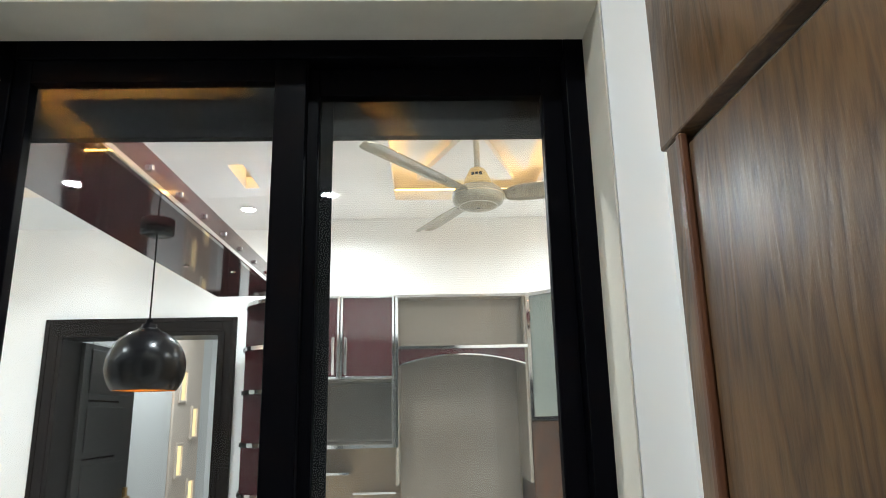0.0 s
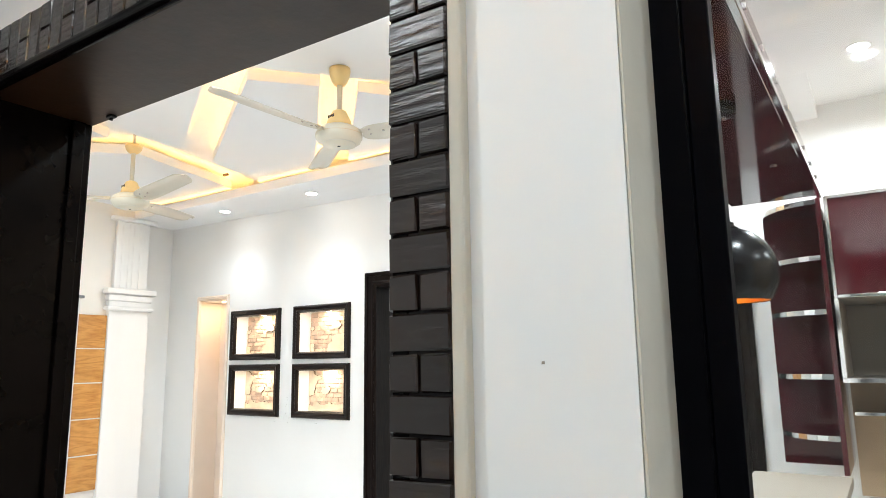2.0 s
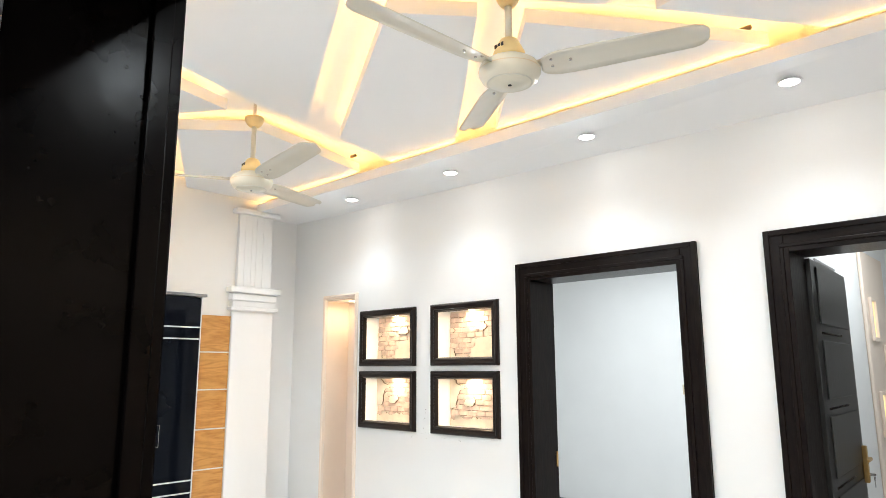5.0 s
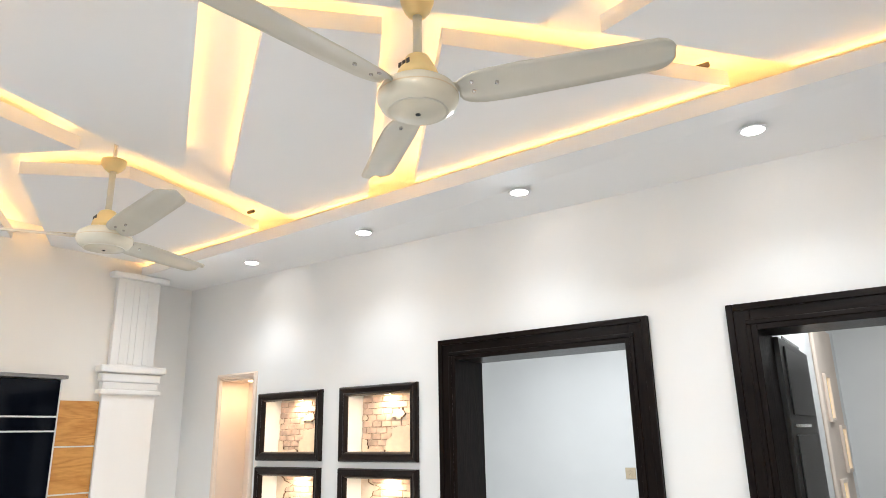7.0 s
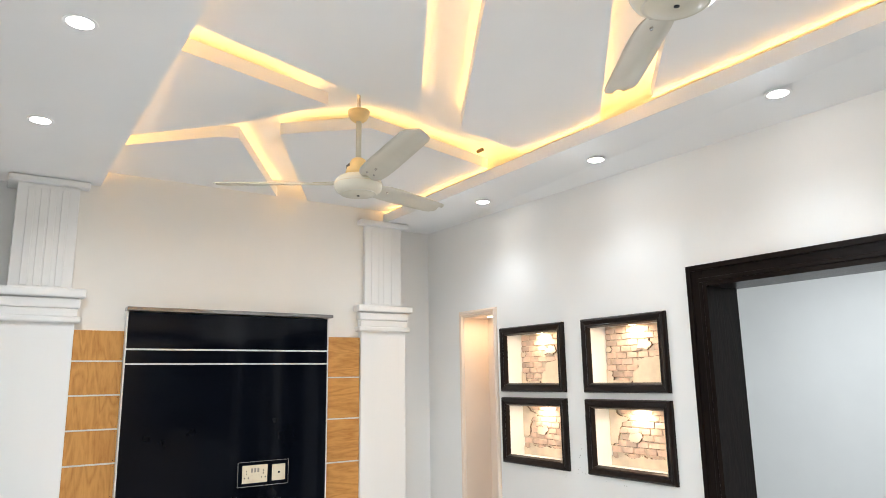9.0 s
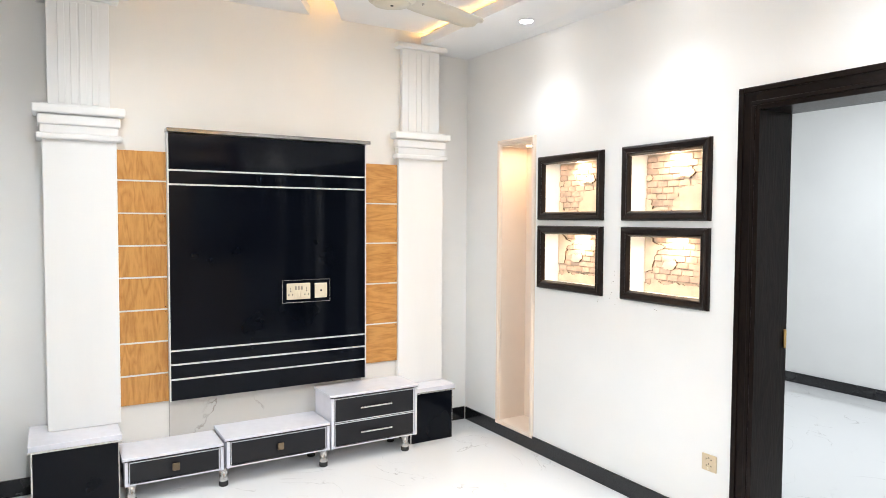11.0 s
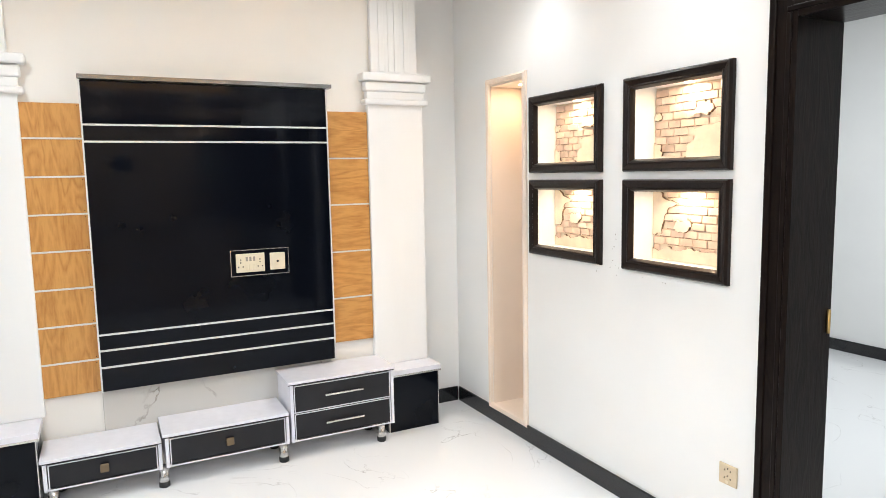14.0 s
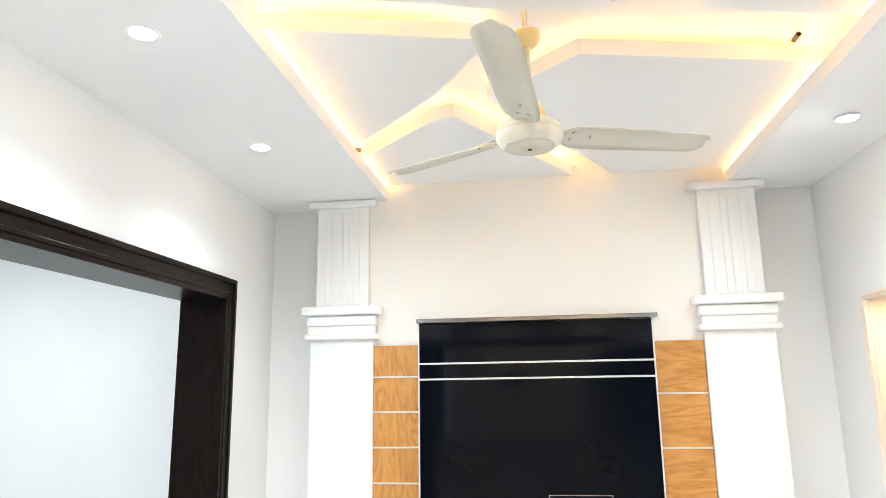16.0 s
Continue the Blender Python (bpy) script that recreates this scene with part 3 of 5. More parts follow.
for s in (-1, 1):
    h = part("handle", box(0.84, 0.88, s * 0.034 - 0.014, s * 0.034 + 0.014, 0.93, 1.13, 0.006), GOLD, leaf, "bronze lever handle")
    part("lever", box(0.74, 0.87, s * 0.062 - 0.008, s * 0.062 + 0.008, 1.05, 1.07, 0.006), GOLD, h)
    part("spindle", box(0.852, 0.868, min(s * 0.045, s * 0.06), max(s * 0.045, s * 0.06), 1.052, 1.068, 0.002), GOLD, h)

# lock cylinder with a key left in it and another hanging from the ring
part("lock_cylinder", box(0.850, 0.870, -0.050, -0.046, 0.965, 0.985, 0.002), GOLD, leaf, "bronze lock cylinder")
part("key", box(0.857, 0.863, -0.078, -0.049, 0.968, 0.982, 0.002), STEEL, leaf, "steel key in the lock")
hanging = box(0.856, 0.864, -0.072, -0.069, 0.905, 0.960, 0.001, seg=1)
box(0.849, 0.871, -0.073, -0.068, 0.940, 0.966, 0.002, bm=hanging)
part("key", hanging, STEEL, leaf, "steel key hanging from the ring")

# brass hinge on the first doorway
hinged = bpy.data.objects["door_1"]
for hz in (1.02,):
    hg = lathe([(0.007, -0.045), (0.007, 0.045)], steps=10)
    o = part("door_hinge", hg, GOLD, hinged, "small brass hinge", smooth=True)
    o.location = (-2.762 - hinged.location.x, 5.29 - hinged.location.y, hz)

# ---- brick-trimmed entry ----
entry = thing("entry_frame", -0.785, 1.9, 0, "glossy black lining of the wide entry opening", "door frame", kind="structure")


def rel(bm, dx=0.785, dy=-1.9, dz=0.0):
    bmesh.ops.translate(bm, verts=bm.verts, vec=(dx, dy, dz))
    return bm


part("jamb", rel(box(-1.424, -1.396, 1.898, 2.158, 0, 2.214, 0.004)), FRAMEWOOD, entry)
part("jamb", rel(box(-0.168, -0.140, 1.898, 2.158, 0, 2.214, 0.004)), FRAMEWOOD, entry)
part("head", rel(box(-1.396, -0.168, 1.898, 2.158, 2.19, 2.214, 0.004)), LINING, entry)
part("stop", rel(box(-1.396, -1.384, 2.10, 2.135, 0, 2.19, 0.003)), FRAMEWOOD, entry)
part("stop", rel(box(-0.180, -0.168, 2.10, 2.135, 0, 2.19, 0.003)), FRAMEWOOD, entry)
part("casing", rel(box(-1.51, -1.424, 2.131, 2.156, 0, 2.30, 0.006)), DOORWOOD, entry)
part("casing", rel(box(-0.140, -0.054, 2.131, 2.156, 0, 2.30, 0.006)), DOORWOOD, entry)
part("casing", rel(box(-1.424, -0.140, 2.131, 2.156, 2.214, 2.30, 0.006)), DOORWOOD_H, entry)
part("edge_bead", rel(box(-1.392, -0.172, 1.876, 1.901, 2.182, 2.214, 0.011, seg=4)), FRAMEWOOD, entry)

part("edge_strip", rel(box(-1.401, -1.389, 1.885, 1.8975, 0, 2.178, 0.003)), material("scuffed_silver_edge", (0.20, 0.21, 0.23), 0.35, 0.6, var=0.6, scale=60, bump=0.8, bump_scale=90), entry, "scuffed silver edge strip")
catch = box(-1.288, -1.266, 2.132, 2.150, 2.183, 2.190, 0.002)
box(-1.281, -1.273, 2.136, 2.145, 2.176, 2.183, 0.002, bm=catch)
part("door_catch", rel(catch), BLACKSATIN, entry, "small black catch under the head")

tagged(link("nail_hole", box(0.030, 0.0332, 1.9105, 1.9119, 1.540, 1.5432), TAUPE), "small dark nail hole in the white wall", "nail hole")

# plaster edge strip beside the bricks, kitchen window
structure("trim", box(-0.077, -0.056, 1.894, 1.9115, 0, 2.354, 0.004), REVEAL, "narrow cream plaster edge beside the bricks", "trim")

win = thing("window_1", 0.68, 2.0, 0.9, "black aluminium sliding window with glass and a fly screen", "window", kind="structure")


def wrel(bm):
    return rel(bm, -0.68, -2.0, -0.9)


WF0, WF1, WTOP = 2.034, 2.102, 2.283
part("window_frame", wrel(box(0.136, 0.176, WF0, WF1, 0.901, WTOP, 0.003)), ALU, win)
part("window_frame", wrel(box(1.184, 1.224, WF0, WF1, 0.901, WTOP, 0.003)), ALU, win)
part("window_frame", wrel(box(0.176, 1.184, WF0, WF1, 2.243, WTOP, 0.003)), ALU, win)
part("window_frame", wrel(box(0.176, 1.184, WF0, WF1, 0.901, 0.941, 0.003)), ALU, win)
part("inner_lintel", wrel(box(0.136, 1.224, 2.106, 2.129, 2.118, WTOP, 0.002)), LINTEL, win)
for sx0, sx1, lw, rw, sy, top in ((0.176, 0.706, 0.032, 0.058, 2.052, 0.045), (0.690, 1.184, 0.036, 0.040, 2.081, 0.060)):
    sash = bmesh.new()
    box(sx0, sx0 + lw, sy - 0.013, sy + 0.013, 0.941, 2.243, 0.002, bm=sash)
    box(sx1 - rw, sx1, sy - 0.013, sy + 0.013, 0.941, 2.243, 0.002, bm=sash)
    box(sx0 + lw, sx1 - rw, sy - 0.013, sy + 0.013, 2.243 - top, 2.243, 0.002, bm=sash)
    box(sx0 + lw, sx1 - rw, sy - 0.013, sy + 0.013, 0.941, 0.995, 0.002, bm=sash)
    s = part("sash", wrel(sash), ALU, win)
    g = part("pane", wrel(box(sx0 + lw - 0.002, sx1 - rw + 0.002, sy - 0.0025, sy + 0.0025, 0.993, 2.245 - top)), GLASS, s, "clear window glass")
    g.visible_shadow = False
part("frame_screw", wrel(box(0.153, 0.157, WF0 - 0.0012, WF0 + 0.001, 2.198, 2.202, 0.001, seg=1)), BRONZE, win, "small screw in the frame")
# Thin liners carry the recess shade in their colour.
structure("window_reveal", box(0.1362, 0.1392, 1.9128, 2.0335, 0.9155, 2.2825), REVEAL, "cream reveal plaster beside the window, toned for shade", "reveal")
structure("window_reveal", box(1.2208, 1.2238, 1.9128, 2.0335, 0.9155, 2.2825), REVEAL, "cream reveal plaster beside the window, toned for shade", "reveal")
structure("window_reveal", box(0.1393, 1.2207, 1.9128, 2.0335, 2.2795, 2.2825), REVEAL, "cream reveal plaster above the window, toned for shade", "reveal")
structure("window_sill", box(0.1355, 1.2245, 1.90, 2.033, 0.901, 0.915, 0.003), MARBLE, "grey marble window sill", "window sill")

# fly screen in its own slim frame
part("fly_screen", wrel(box(0.748, 1.145, 2.0985, 2.0990, 0.95, 2.235)), SCREEN, win, "fine grey fly screen")
part("screen_edge", wrel(box(0.700, 0.748, 2.096, 2.1015, 0.945, 2.24)), LINTEL, win)

# ---- media wall ----
def pillar(y0, y1, name_label):
    yc = (y0 + y1) / 2
    th = thing("pillar", -5.13, yc, 0.395, name_label, "pillar", "pillars beside the television panel")
    hw = (y1 - y0) / 2

    def r(bm):
        return rel(bm, 5.13, -yc, -0.395)
    shaft = box(-5.30, -5.105, y0, y1, 0.395, 2.03, 0.006)
    part("shaft", r(shaft), PLASTER, th)
    up = box(-5.30, -5.11, y0 + 0.03, y1 - 0.03, 2.20, 2.80, 0.004)
    for k in (0.33, 0.67):
        c = y0 + 0.03 + k * (y1 - y0 - 0.06)
        box(-5.113, -5.107, c - 0.05, c - 0.012, 2.22, 2.78, 0.004, bm=up)
        box(-5.113, -5.107, c + 0.012, c + 0.05, 2.22, 2.78, 0.004, bm=up)
    part("upper_shaft", r(up), PLASTER, th, "fluted upper shaft")
    for k, (d, a, b) in enumerate(((0.03, 2.02, 2.055), (0.008, 2.055, 2.10), (0.02, 2.10, 2.16), (0.045, 2.16, 2.21))):
        part("moulding", r(box(-5.30, -5.105 + d, y0 - d, y1 + d, a, b - 0.001, 0.012 if d > 0.01 else 0.003, seg=4)), PLASTER, th)
    part("capital", r(box(-5.30, -5.075, y0 - 0.02, y1 + 0.02, 2.80, CEIL - 0.002, 0.008)), PLASTER, th)
    return th


pillar(2.205, 2.575, "white plaster pillar with a moulded collar")
pillar(4.38, 4.745, "white plaster pillar with a moulded collar")


def plinth(y0, y1, xf):
    yc = (y0 + y1) / 2
    th = thing("pillar_plinth", -5.1, yc, 0, "glossy black plinth box with a white top under the pillar", "plinth", "plinths under the pillars")

    def r(bm):
        return rel(bm, 5.1, -yc, 0)
    part("body", r(box(-5.285, xf, y0, y1, 0, 0.352, 0.002, seg=1)), BLACKGLOSS, th)
    part("top", r(box(-5.285, xf + 0.012, y0 - 0.012, y1 + 0.014, 0.355, 0.394, 0.003)), WHITELAM, th, "white top slab")
    part("steel_edge", r(box(xf + 0.012, xf + 0.015, y0 - 0.011, y1 + 0.013, 0.353, 0.364)), STEEL, th, "steel edge strip")
    part("corner_strip", r(box(xf, xf + 0.003, y0, y0 + 0.008, 0.002, 0.35)), STEEL, th, "steel corner strip")
    part("corner_strip", r(box(xf, xf + 0.003, y1 - 0.005, y1, 0.002, 0.35)), STEEL, th, "steel corner strip")


plinth(2.125, 2.545, -4.895)
plinth(4.40, 4.745, -4.955)

tv = thing("television_panel", -5.14, 3.48, 0.485, "high-gloss black television wall panel with steel inlay lines", "wall panel")


def trel(bm):
    return rel(bm, 5.14, -3.48, -0.485)


lines = [0.485, 0.618, 0.708, 0.792, 1.79, 1.875, 2.098]
for a, b in zip(lines, lines[1:]):
    part("panel", trel(box(-5.145, -5.08, 2.846, 4.108, a + 0.005, b - 0.005, 0.002, seg=1)), BLACKGLOSS, tv)
for a in lines[1:-1]:
    part("inlay", trel(box(-5.145, -5.078, 2.846, 4.108, a - 0.005, a + 0.005)), SILVER, tv, "steel inlay line")
part("side_strip", trel(box(-5.145, -5.077, 2.838, 2.846, 0.487, 2.098)), SILVER, tv, "steel edge")
part("side_strip", trel(box(-5.145, -5.077, 4.108, 4.116, 0.487, 2.098)), SILVER, tv, "steel edge")
part("top_strip", trel(box(-5.145, -5.055, 2.835, 4.14, 2.10, 2.122, 0.002)), material("dark_polished_steel", (0.30, 0.29, 0.29), 0.12, 1.0), tv, "chrome top edge")

sock = thing("socket_plate", -5.079, 3.688, 1.115, "ivory switch and socket plates in a steel outlined black frame", "socket")


def srel(bm):
    return rel(bm, 5.079, -3.688, -1.115)


fr = bmesh.new()
for b in ((3.524, 3.852, 1.186, 1.190), (3.524, 3.852, 1.040, 1.044), (3.524, 3.528, 1.044, 1.186), (3.848, 3.852, 1.044, 1.186)):
    box(-5.0795, -5.075, *b, bm=fr)
part("outline", srel(fr), STEEL, sock)
part("backplate", srel(box(-5.0795, -5.077, 3.53, 3.846, 1.046, 1.184)), BLACKGLOSS, sock)
p1 = part("plate", srel(box(-5.077, -5.067, 3.553, 3.712, 1.062, 1.168, 0.003)), IVORY, sock)
p2 = part("plate", srel(box(-5.077, -5.067, 3.742, 3.828, 1.066, 1.164, 0.003)), IVORY, sock)
for cy in (3.578, 3.685):
    for dy, dz in ((0, 0.018), (-0.012, -0.006), (0.012, -0.006), (0, 0.034)):
        part("socket_hole", srel(box(-5.0672, -5.0662, cy + dy - 0.003, cy + dy + 0.003, 1.10 + dz - 0.004, 1.10 + dz + 0.004)), DARKHOLE, p1)
for cy in (3.612, 3.632, 3.652):
    part("switch_rocker", srel(box(-5.0675, -5.063, cy - 0.008, cy + 0.008, 1.075, 1.11, 0.002)), IVORY, p1)
    part("indicator", srel(box(-5.0672, -5.066, cy - 0.006, cy + 0.006, 1.125, 1.15)), TAUPE, p1)
part("socket_hole", srel(box(-5.0672, -5.066, 3.779, 3.791, 1.109, 1.121, 0.003)), DARKHOLE, p2)

# oak boards with steel joints at both sides
def boards(y0, y1, levels, mat, label):
    th = thing("oak_cladding", -5.14, (y0 + y1) / 2, levels[-1], label, "wall cladding", "oak board columns")

    def r(bm):
        return rel(bm, 5.14, -(y0 + y1) / 2, -levels[-1])
    for b, a in zip(levels, levels[1:]):
        o = part("board", r(box(-5.145, -5.122, y0, y1, a + 0.004, b - 0.004, 0.002, seg=1)), mat, th)
    for a in levels[1:-1]:
        part("joint_strip", r(box(-5.145, -5.119, y0, y1, a - 0.0045, a + 0.0045)), SILVER, th, "steel joint strip")
    for b, a in zip(levels, levels[1:]):
        for sy in (y0 + 0.012, y1 - 0.012):
            for sz in (a + 0.016, b - 0.016):
                part("nail_head", r(box(-5.1222, -5.1215, sy - 0.002, sy + 0.002, sz - 0.002, sz + 0.002)), DARKHOLE, th)


boards(2.56, 2.838, [1.986, 1.807, 1.616, 1.426, 1.238, 1.044, 0.852, 0.659, 0.481], OAK, "column of oak veneer boards with steel joints")
boards(4.116, 4.378, [1.979, 1.698, 1.42, 1.134, 0.848, 0.57], OAK_H, "column of oak veneer boards with steel joints")
tagged(link("marble_strip", box(-5.145, -5.13, 2.84, 4.1, 0.10, 0.482, 0.002, seg=1), MARBLE), "grey veined marble strip under the black panel", "wall panel")

# low drawer units
def drawer_unit(y0, y1, z0, z1, xf, drawers, handle, label):
    yc = (y0 + y1) / 2
    th = thing("drawer_unit", -4.98, yc, 0, label, "media cabinet", "stepped media cabinet")

    def r(bm):
        return rel(bm, 4.98, -yc, 0)
    xb = -5.128
    part("top", r(box(xb, xf + 0.012, y0 - 0.012, y1 + (0.012 if handle == "bar" else 0), z1 - 0.018, z1, 0.002)), WHITELAM, th)
    part("top_edge", r(box(xf + 0.012, xf + 0.014, y0 - 0.012, y1, z1 - 0.019, z1 - 0.015)), BLACKSATIN, th)
    part("side_panel", r(box(xb, xf + 0.006, y0, y0 + 0.017, z0, z1 - 0.019, 0.001, seg=1)), WHITELAM, th)
    part("side_panel", r(box(xb, xf + 0.006, y1 - 0.017, y1, z0, z1 - 0.019, 0.001, seg=1)), WHITELAM, th)
    part("bottom", r(box(xb, xf, y0 + 0.017, y1 - 0.017, z0, z0 + 0.016)), WHITELAM, th)
    part("back", r(box(xb, xb + 0.008, y0 + 0.017, y1 - 0.017, z0 + 0.016, z1 - 0.019)), WHITELAM, th)
    h = (z1 - 0.022 - z0 - 0.004) / drawers
    for k in range(drawers):
        a, b = z0 + 0.004 + k * h, z0 + 0.004 + (k + 1) * h - 0.006
        d = part("drawer_front", r(box(xf - 0.018, xf, y0 + 0.022, y1 - 0.022, a, b, 0.001, seg=1)), BLACKSATIN, th)
        rim = bmesh.new()
        for q in ((y0 + 0.022, y1 - 0.022, b - 0.005, b), (y0 + 0.022, y1 - 0.022, a, a + 0.005), (y0 + 0.022, y0 + 0.027, a + 0.005, b - 0.005), (y1 - 0.027, y1 - 0.022, a + 0.005, b - 0.005)):
            box(xf, xf + 0.0025, *q, bm=rim)
        part("edge_band", r(rim), WHITELAM, d, "pale edge band")
        cz = (a + b) / 2 + 0.005
        if handle == "bar":
            part("handle", r(box(xf + 0.014, xf + 0.024, yc - 0.115, yc + 0.115, cz - 0.006, cz + 0.006, 0.003)), STEEL, d, "steel bar handle")
            for s in (-0.09, 0.09):
                part("handle_post", r(box(xf, xf + 0.015, yc + s - 0.005, yc + s + 0.005, cz - 0.004, cz + 0.004)), STEEL, d)
        else:
            kn = box(xf, xf + 0.012, yc - 0.007, yc + 0.007, cz - 0.007, cz + 0.007, 0.002)
            box(xf + 0.011, xf + 0.022, yc - 0.02, yc + 0.02, cz - 0.022, cz + 0.022, 0.005, bm=kn)
            part("knob", r(kn), BRONZE, d, "square bronze knob")
    return th


def leg(y, x):
    th = thing("cabinet_leg", x, y, 0, "round brushed steel cabinet leg with a black foot", "cabinet leg", "legs of the media cabinet")
    part("tube", lathe([(0.024, 0.03), (0.0245, 0.032), (0.0245, 0.112)], steps=24), STEEL, th, smooth=True)
    part("foot", lathe([(0.022, 0.0), (0.027, 0.004), (0.027, 0.027), (0.024, 0.031)], steps=24), RUBBER, th, "black rubber foot", smooth=True)


drawer_unit(2.565, 3.095, 0.105, 0.265, -4.845, 1, "knob", "low white and black drawer unit with a bronze knob")
drawer_unit(3.112, 3.752, 0.112, 0.292, -4.835, 1, "knob", "middle white and black drawer unit with a bronze knob")
drawer_unit(3.765, 4.385, 0.112, 0.462, -4.835, 2, "bar", "tall white and black unit with two drawers and bar handles")
for ly, lx in ((2.60, -4.875), (3.10, -4.872), (3.725, -4.872), (4.315, -4.872), (2.62, -5.09), (3.72, -5.09), (4.31, -5.09)):
    leg(ly, lx)

# ---- niches in the north wall ----
PROFILE = [(0.0, 5.079), (0.0, 5.062), (0.006, 5.050), (0.014, 5.046), (0.026, 5.052), (0.034, 5.056), (0.040, 5.052), (0.046, 5.056), (0.052, 5.070), (0.055, 5.079)]
UPPER_PLASTER = [
    [(0.40, 0.04), (0.42, 0.21), (0.49, 0.26), (0.48, 0.40), (0.75, 0.46), (1, 0.44), (1, 0), (0.45, 0)],
    [(0, 0), (0.38, 0), (0.38, 0.05), (0.1, 0.06), (0.09, 0.22), (0, 0.25)],
    [(0.47, 0.58), (0.52, 0.70), (0.57, 0.73), (0.66, 0.75), (0.70, 0.64), (0.64, 0.57), (0.55, 0.60)],
    [(0.01, 0.55), (0.01, 0.64), (0.08, 0.66), (0.11, 0.60), (0.06, 0.55)],
]
LOWER_PLASTER = [
    [(0, 0.35), (0.12, 0.38), (0.15, 0.62), (0.20, 0.74), (0.32, 0.80), (0.15, 0.86), (0.06, 1), (0, 1)],
    [(0.27, 0.46), (0.31, 0.58), (0.38, 0.56), (0.46, 0.60), (0.48, 0.50), (0.42, 0.42), (0.33, 0.41)],
    [(0, 0), (1, 0), (1, 0.18), (0.6, 0.17), (0.45, 0.20), (0.3, 0.15), (0.2, 0.20), (0.08, 0.12), (0, 0.16)],
]


def inside(u, v, poly):
    odd = False
    for (a, b), (c, d) in zip(poly, poly[1:] + poly[:1]):
        if (b > v) != (d > v) and u < (c - a) * (v - b) / (d - b) + a:
            odd = not odd
    return odd


def sheet(pts, front, back):
    bm = bmesh.new()
    f = [bm.verts.new((x, front, z)) for x, z in pts]
    b = [bm.verts.new((x, back, z)) for x, z in pts]
    bm.faces.new(f)
    for i in range(len(pts)):
        j = (i + 1) % len(pts)
        bm.faces.new((f[i], f[j], b[j], b[i]))
    return bm


def lay_relief(rl, x0, x1, z0, z1, upper, rng, cx, zf):
    """Worn bricks and torn plaster on the niche's back."""
    w, h = x1 - x0, z1 - z0
    plaster = UPPER_PLASTER if upper else LOWER_PLASTER
    course = 0.0355
    rows = int((h - 0.004) / course)
    for row in range(rows):
        z = z0 + 0.003 + row * course
        x = x0 + 0.003 - (0.04 if row % 2 else 0.0)
        while x < x1 - 0.02:
            a, b = max(x, x0 + 0.002), min(x + 0.074 + rng.uniform(-0.006, 0.006), x1 - 0.002)
            if b - a > 0.015 and not any(inside(((a + b) / 2 - x0) / w, (z + course / 2 - z0) / h, p) for p in plaster):
                bm = box(a, b, 5.289 - rng.uniform(0, 0.003), 5.2948, z, z + course - 0.0045, 0.002, seg=1)
                for v in bm.verts:
                    v.co.x += rng.uniform(-0.002, 0.002)
                    v.co.z += rng.uniform(-0.0015, 0.0015)
                if rng.random() < 0.8:
                    part("joint", rel(box(a + 0.004, b - 0.004, 5.2915, 5.2955, z - 0.0022, z + 0.004), -cx, -5.17, -zf), STONEGAP, rl)
                part("stone", rel(bm, -cx, -5.17, -zf), STONE, rl)
            x = b + 0.0045
    for poly in plaster:
        pts = []
        for (a, b), (c, d) in zip(poly, poly[1:] + poly[:1]):
            rim = (a in (0, 1) and a == c) or (b in (0, 1) and b == d)
            for s in range(4):
                q = s / 4
                e = 0 if rim or s == 0 else 0.014
                pts.append((a + (c - a) * q + rng.uniform(-e, e), b + (d - b) * q + rng.uniform(-e, e)))
        cu, cv = sum(p[0] for p in pts) / len(pts), sum(p[1] for p in pts) / len(pts)

        def place(p, grow):
            l = max(0.03, math.hypot((p[0] - cu) * w, (p[1] - cv) * h))
            u, v = cu + (p[0] - cu) * (1 + grow / l), cv + (p[1] - cv) * (1 + grow / l)
            return (x0 + w * min(0.995, max(0.005, u)), z0 + h * min(0.995, max(0.005, v)))
        part("patch_joint", rel(sheet([place(p, rng.uniform(0.0006, 0.0032)) for p in pts], 5.2838, 5.2948), -cx, -5.17, -zf), STONEGAP, rl)
        part("plaster_patch", rel(sheet([place(p, 0.0) for p in pts], 5.2815, 5.2836), -cx, -5.17, -zf), STONEBACK, rl)


for fx in FRAME_X:
    for fz in FRAME_Z:
        cx, cz = (fx[0] + fx[1]) / 2, (fz[0] + fz[1]) / 2
        th = thing("wall_niche", cx, 5.08, fz[0], "lit wall niche with a dark moulded frame and stone relief", "wall niche", "four framed niches")
        bm = picture_frame(fx[0], fx[1], fz[0], fz[1], PROFILE)
        part("frame", rel(bm, -cx, -5.08, -fz[0]), PICFRAME, th)
        # relief of broken stone courses on the niche's back
        x0, x1, z0, z1 = fx[0] + 0.056, fx[1] - 0.056, fz[0] + 0.046, fz[1] - 0.046
        rl = part("stone_relief", rel(box(x0, x1, 5.296, 5.311, z0, z1), -cx, -5.17, -fz[0]), STONEBACK, th, "sandstone relief of broken brick courses")
        lay_relief(rl, x0, x1, z0, z1, fz[0] > 1.4, random.Random(int(1000 * (fx[0] + fz[0] * 7))), cx, fz[0])
        part("spotlight", lathe([(0.02, z1 - fz[0] - 0.004), (0.02, z1 - fz[0])], 0, 0.075, 16), NICHE_LED, th, "small warm spotlight")
        lamp("niche_lamp", cx, 5.155, z1 - 0.006, 1.45, 0.05, (1.0, 0.80, 0.55))

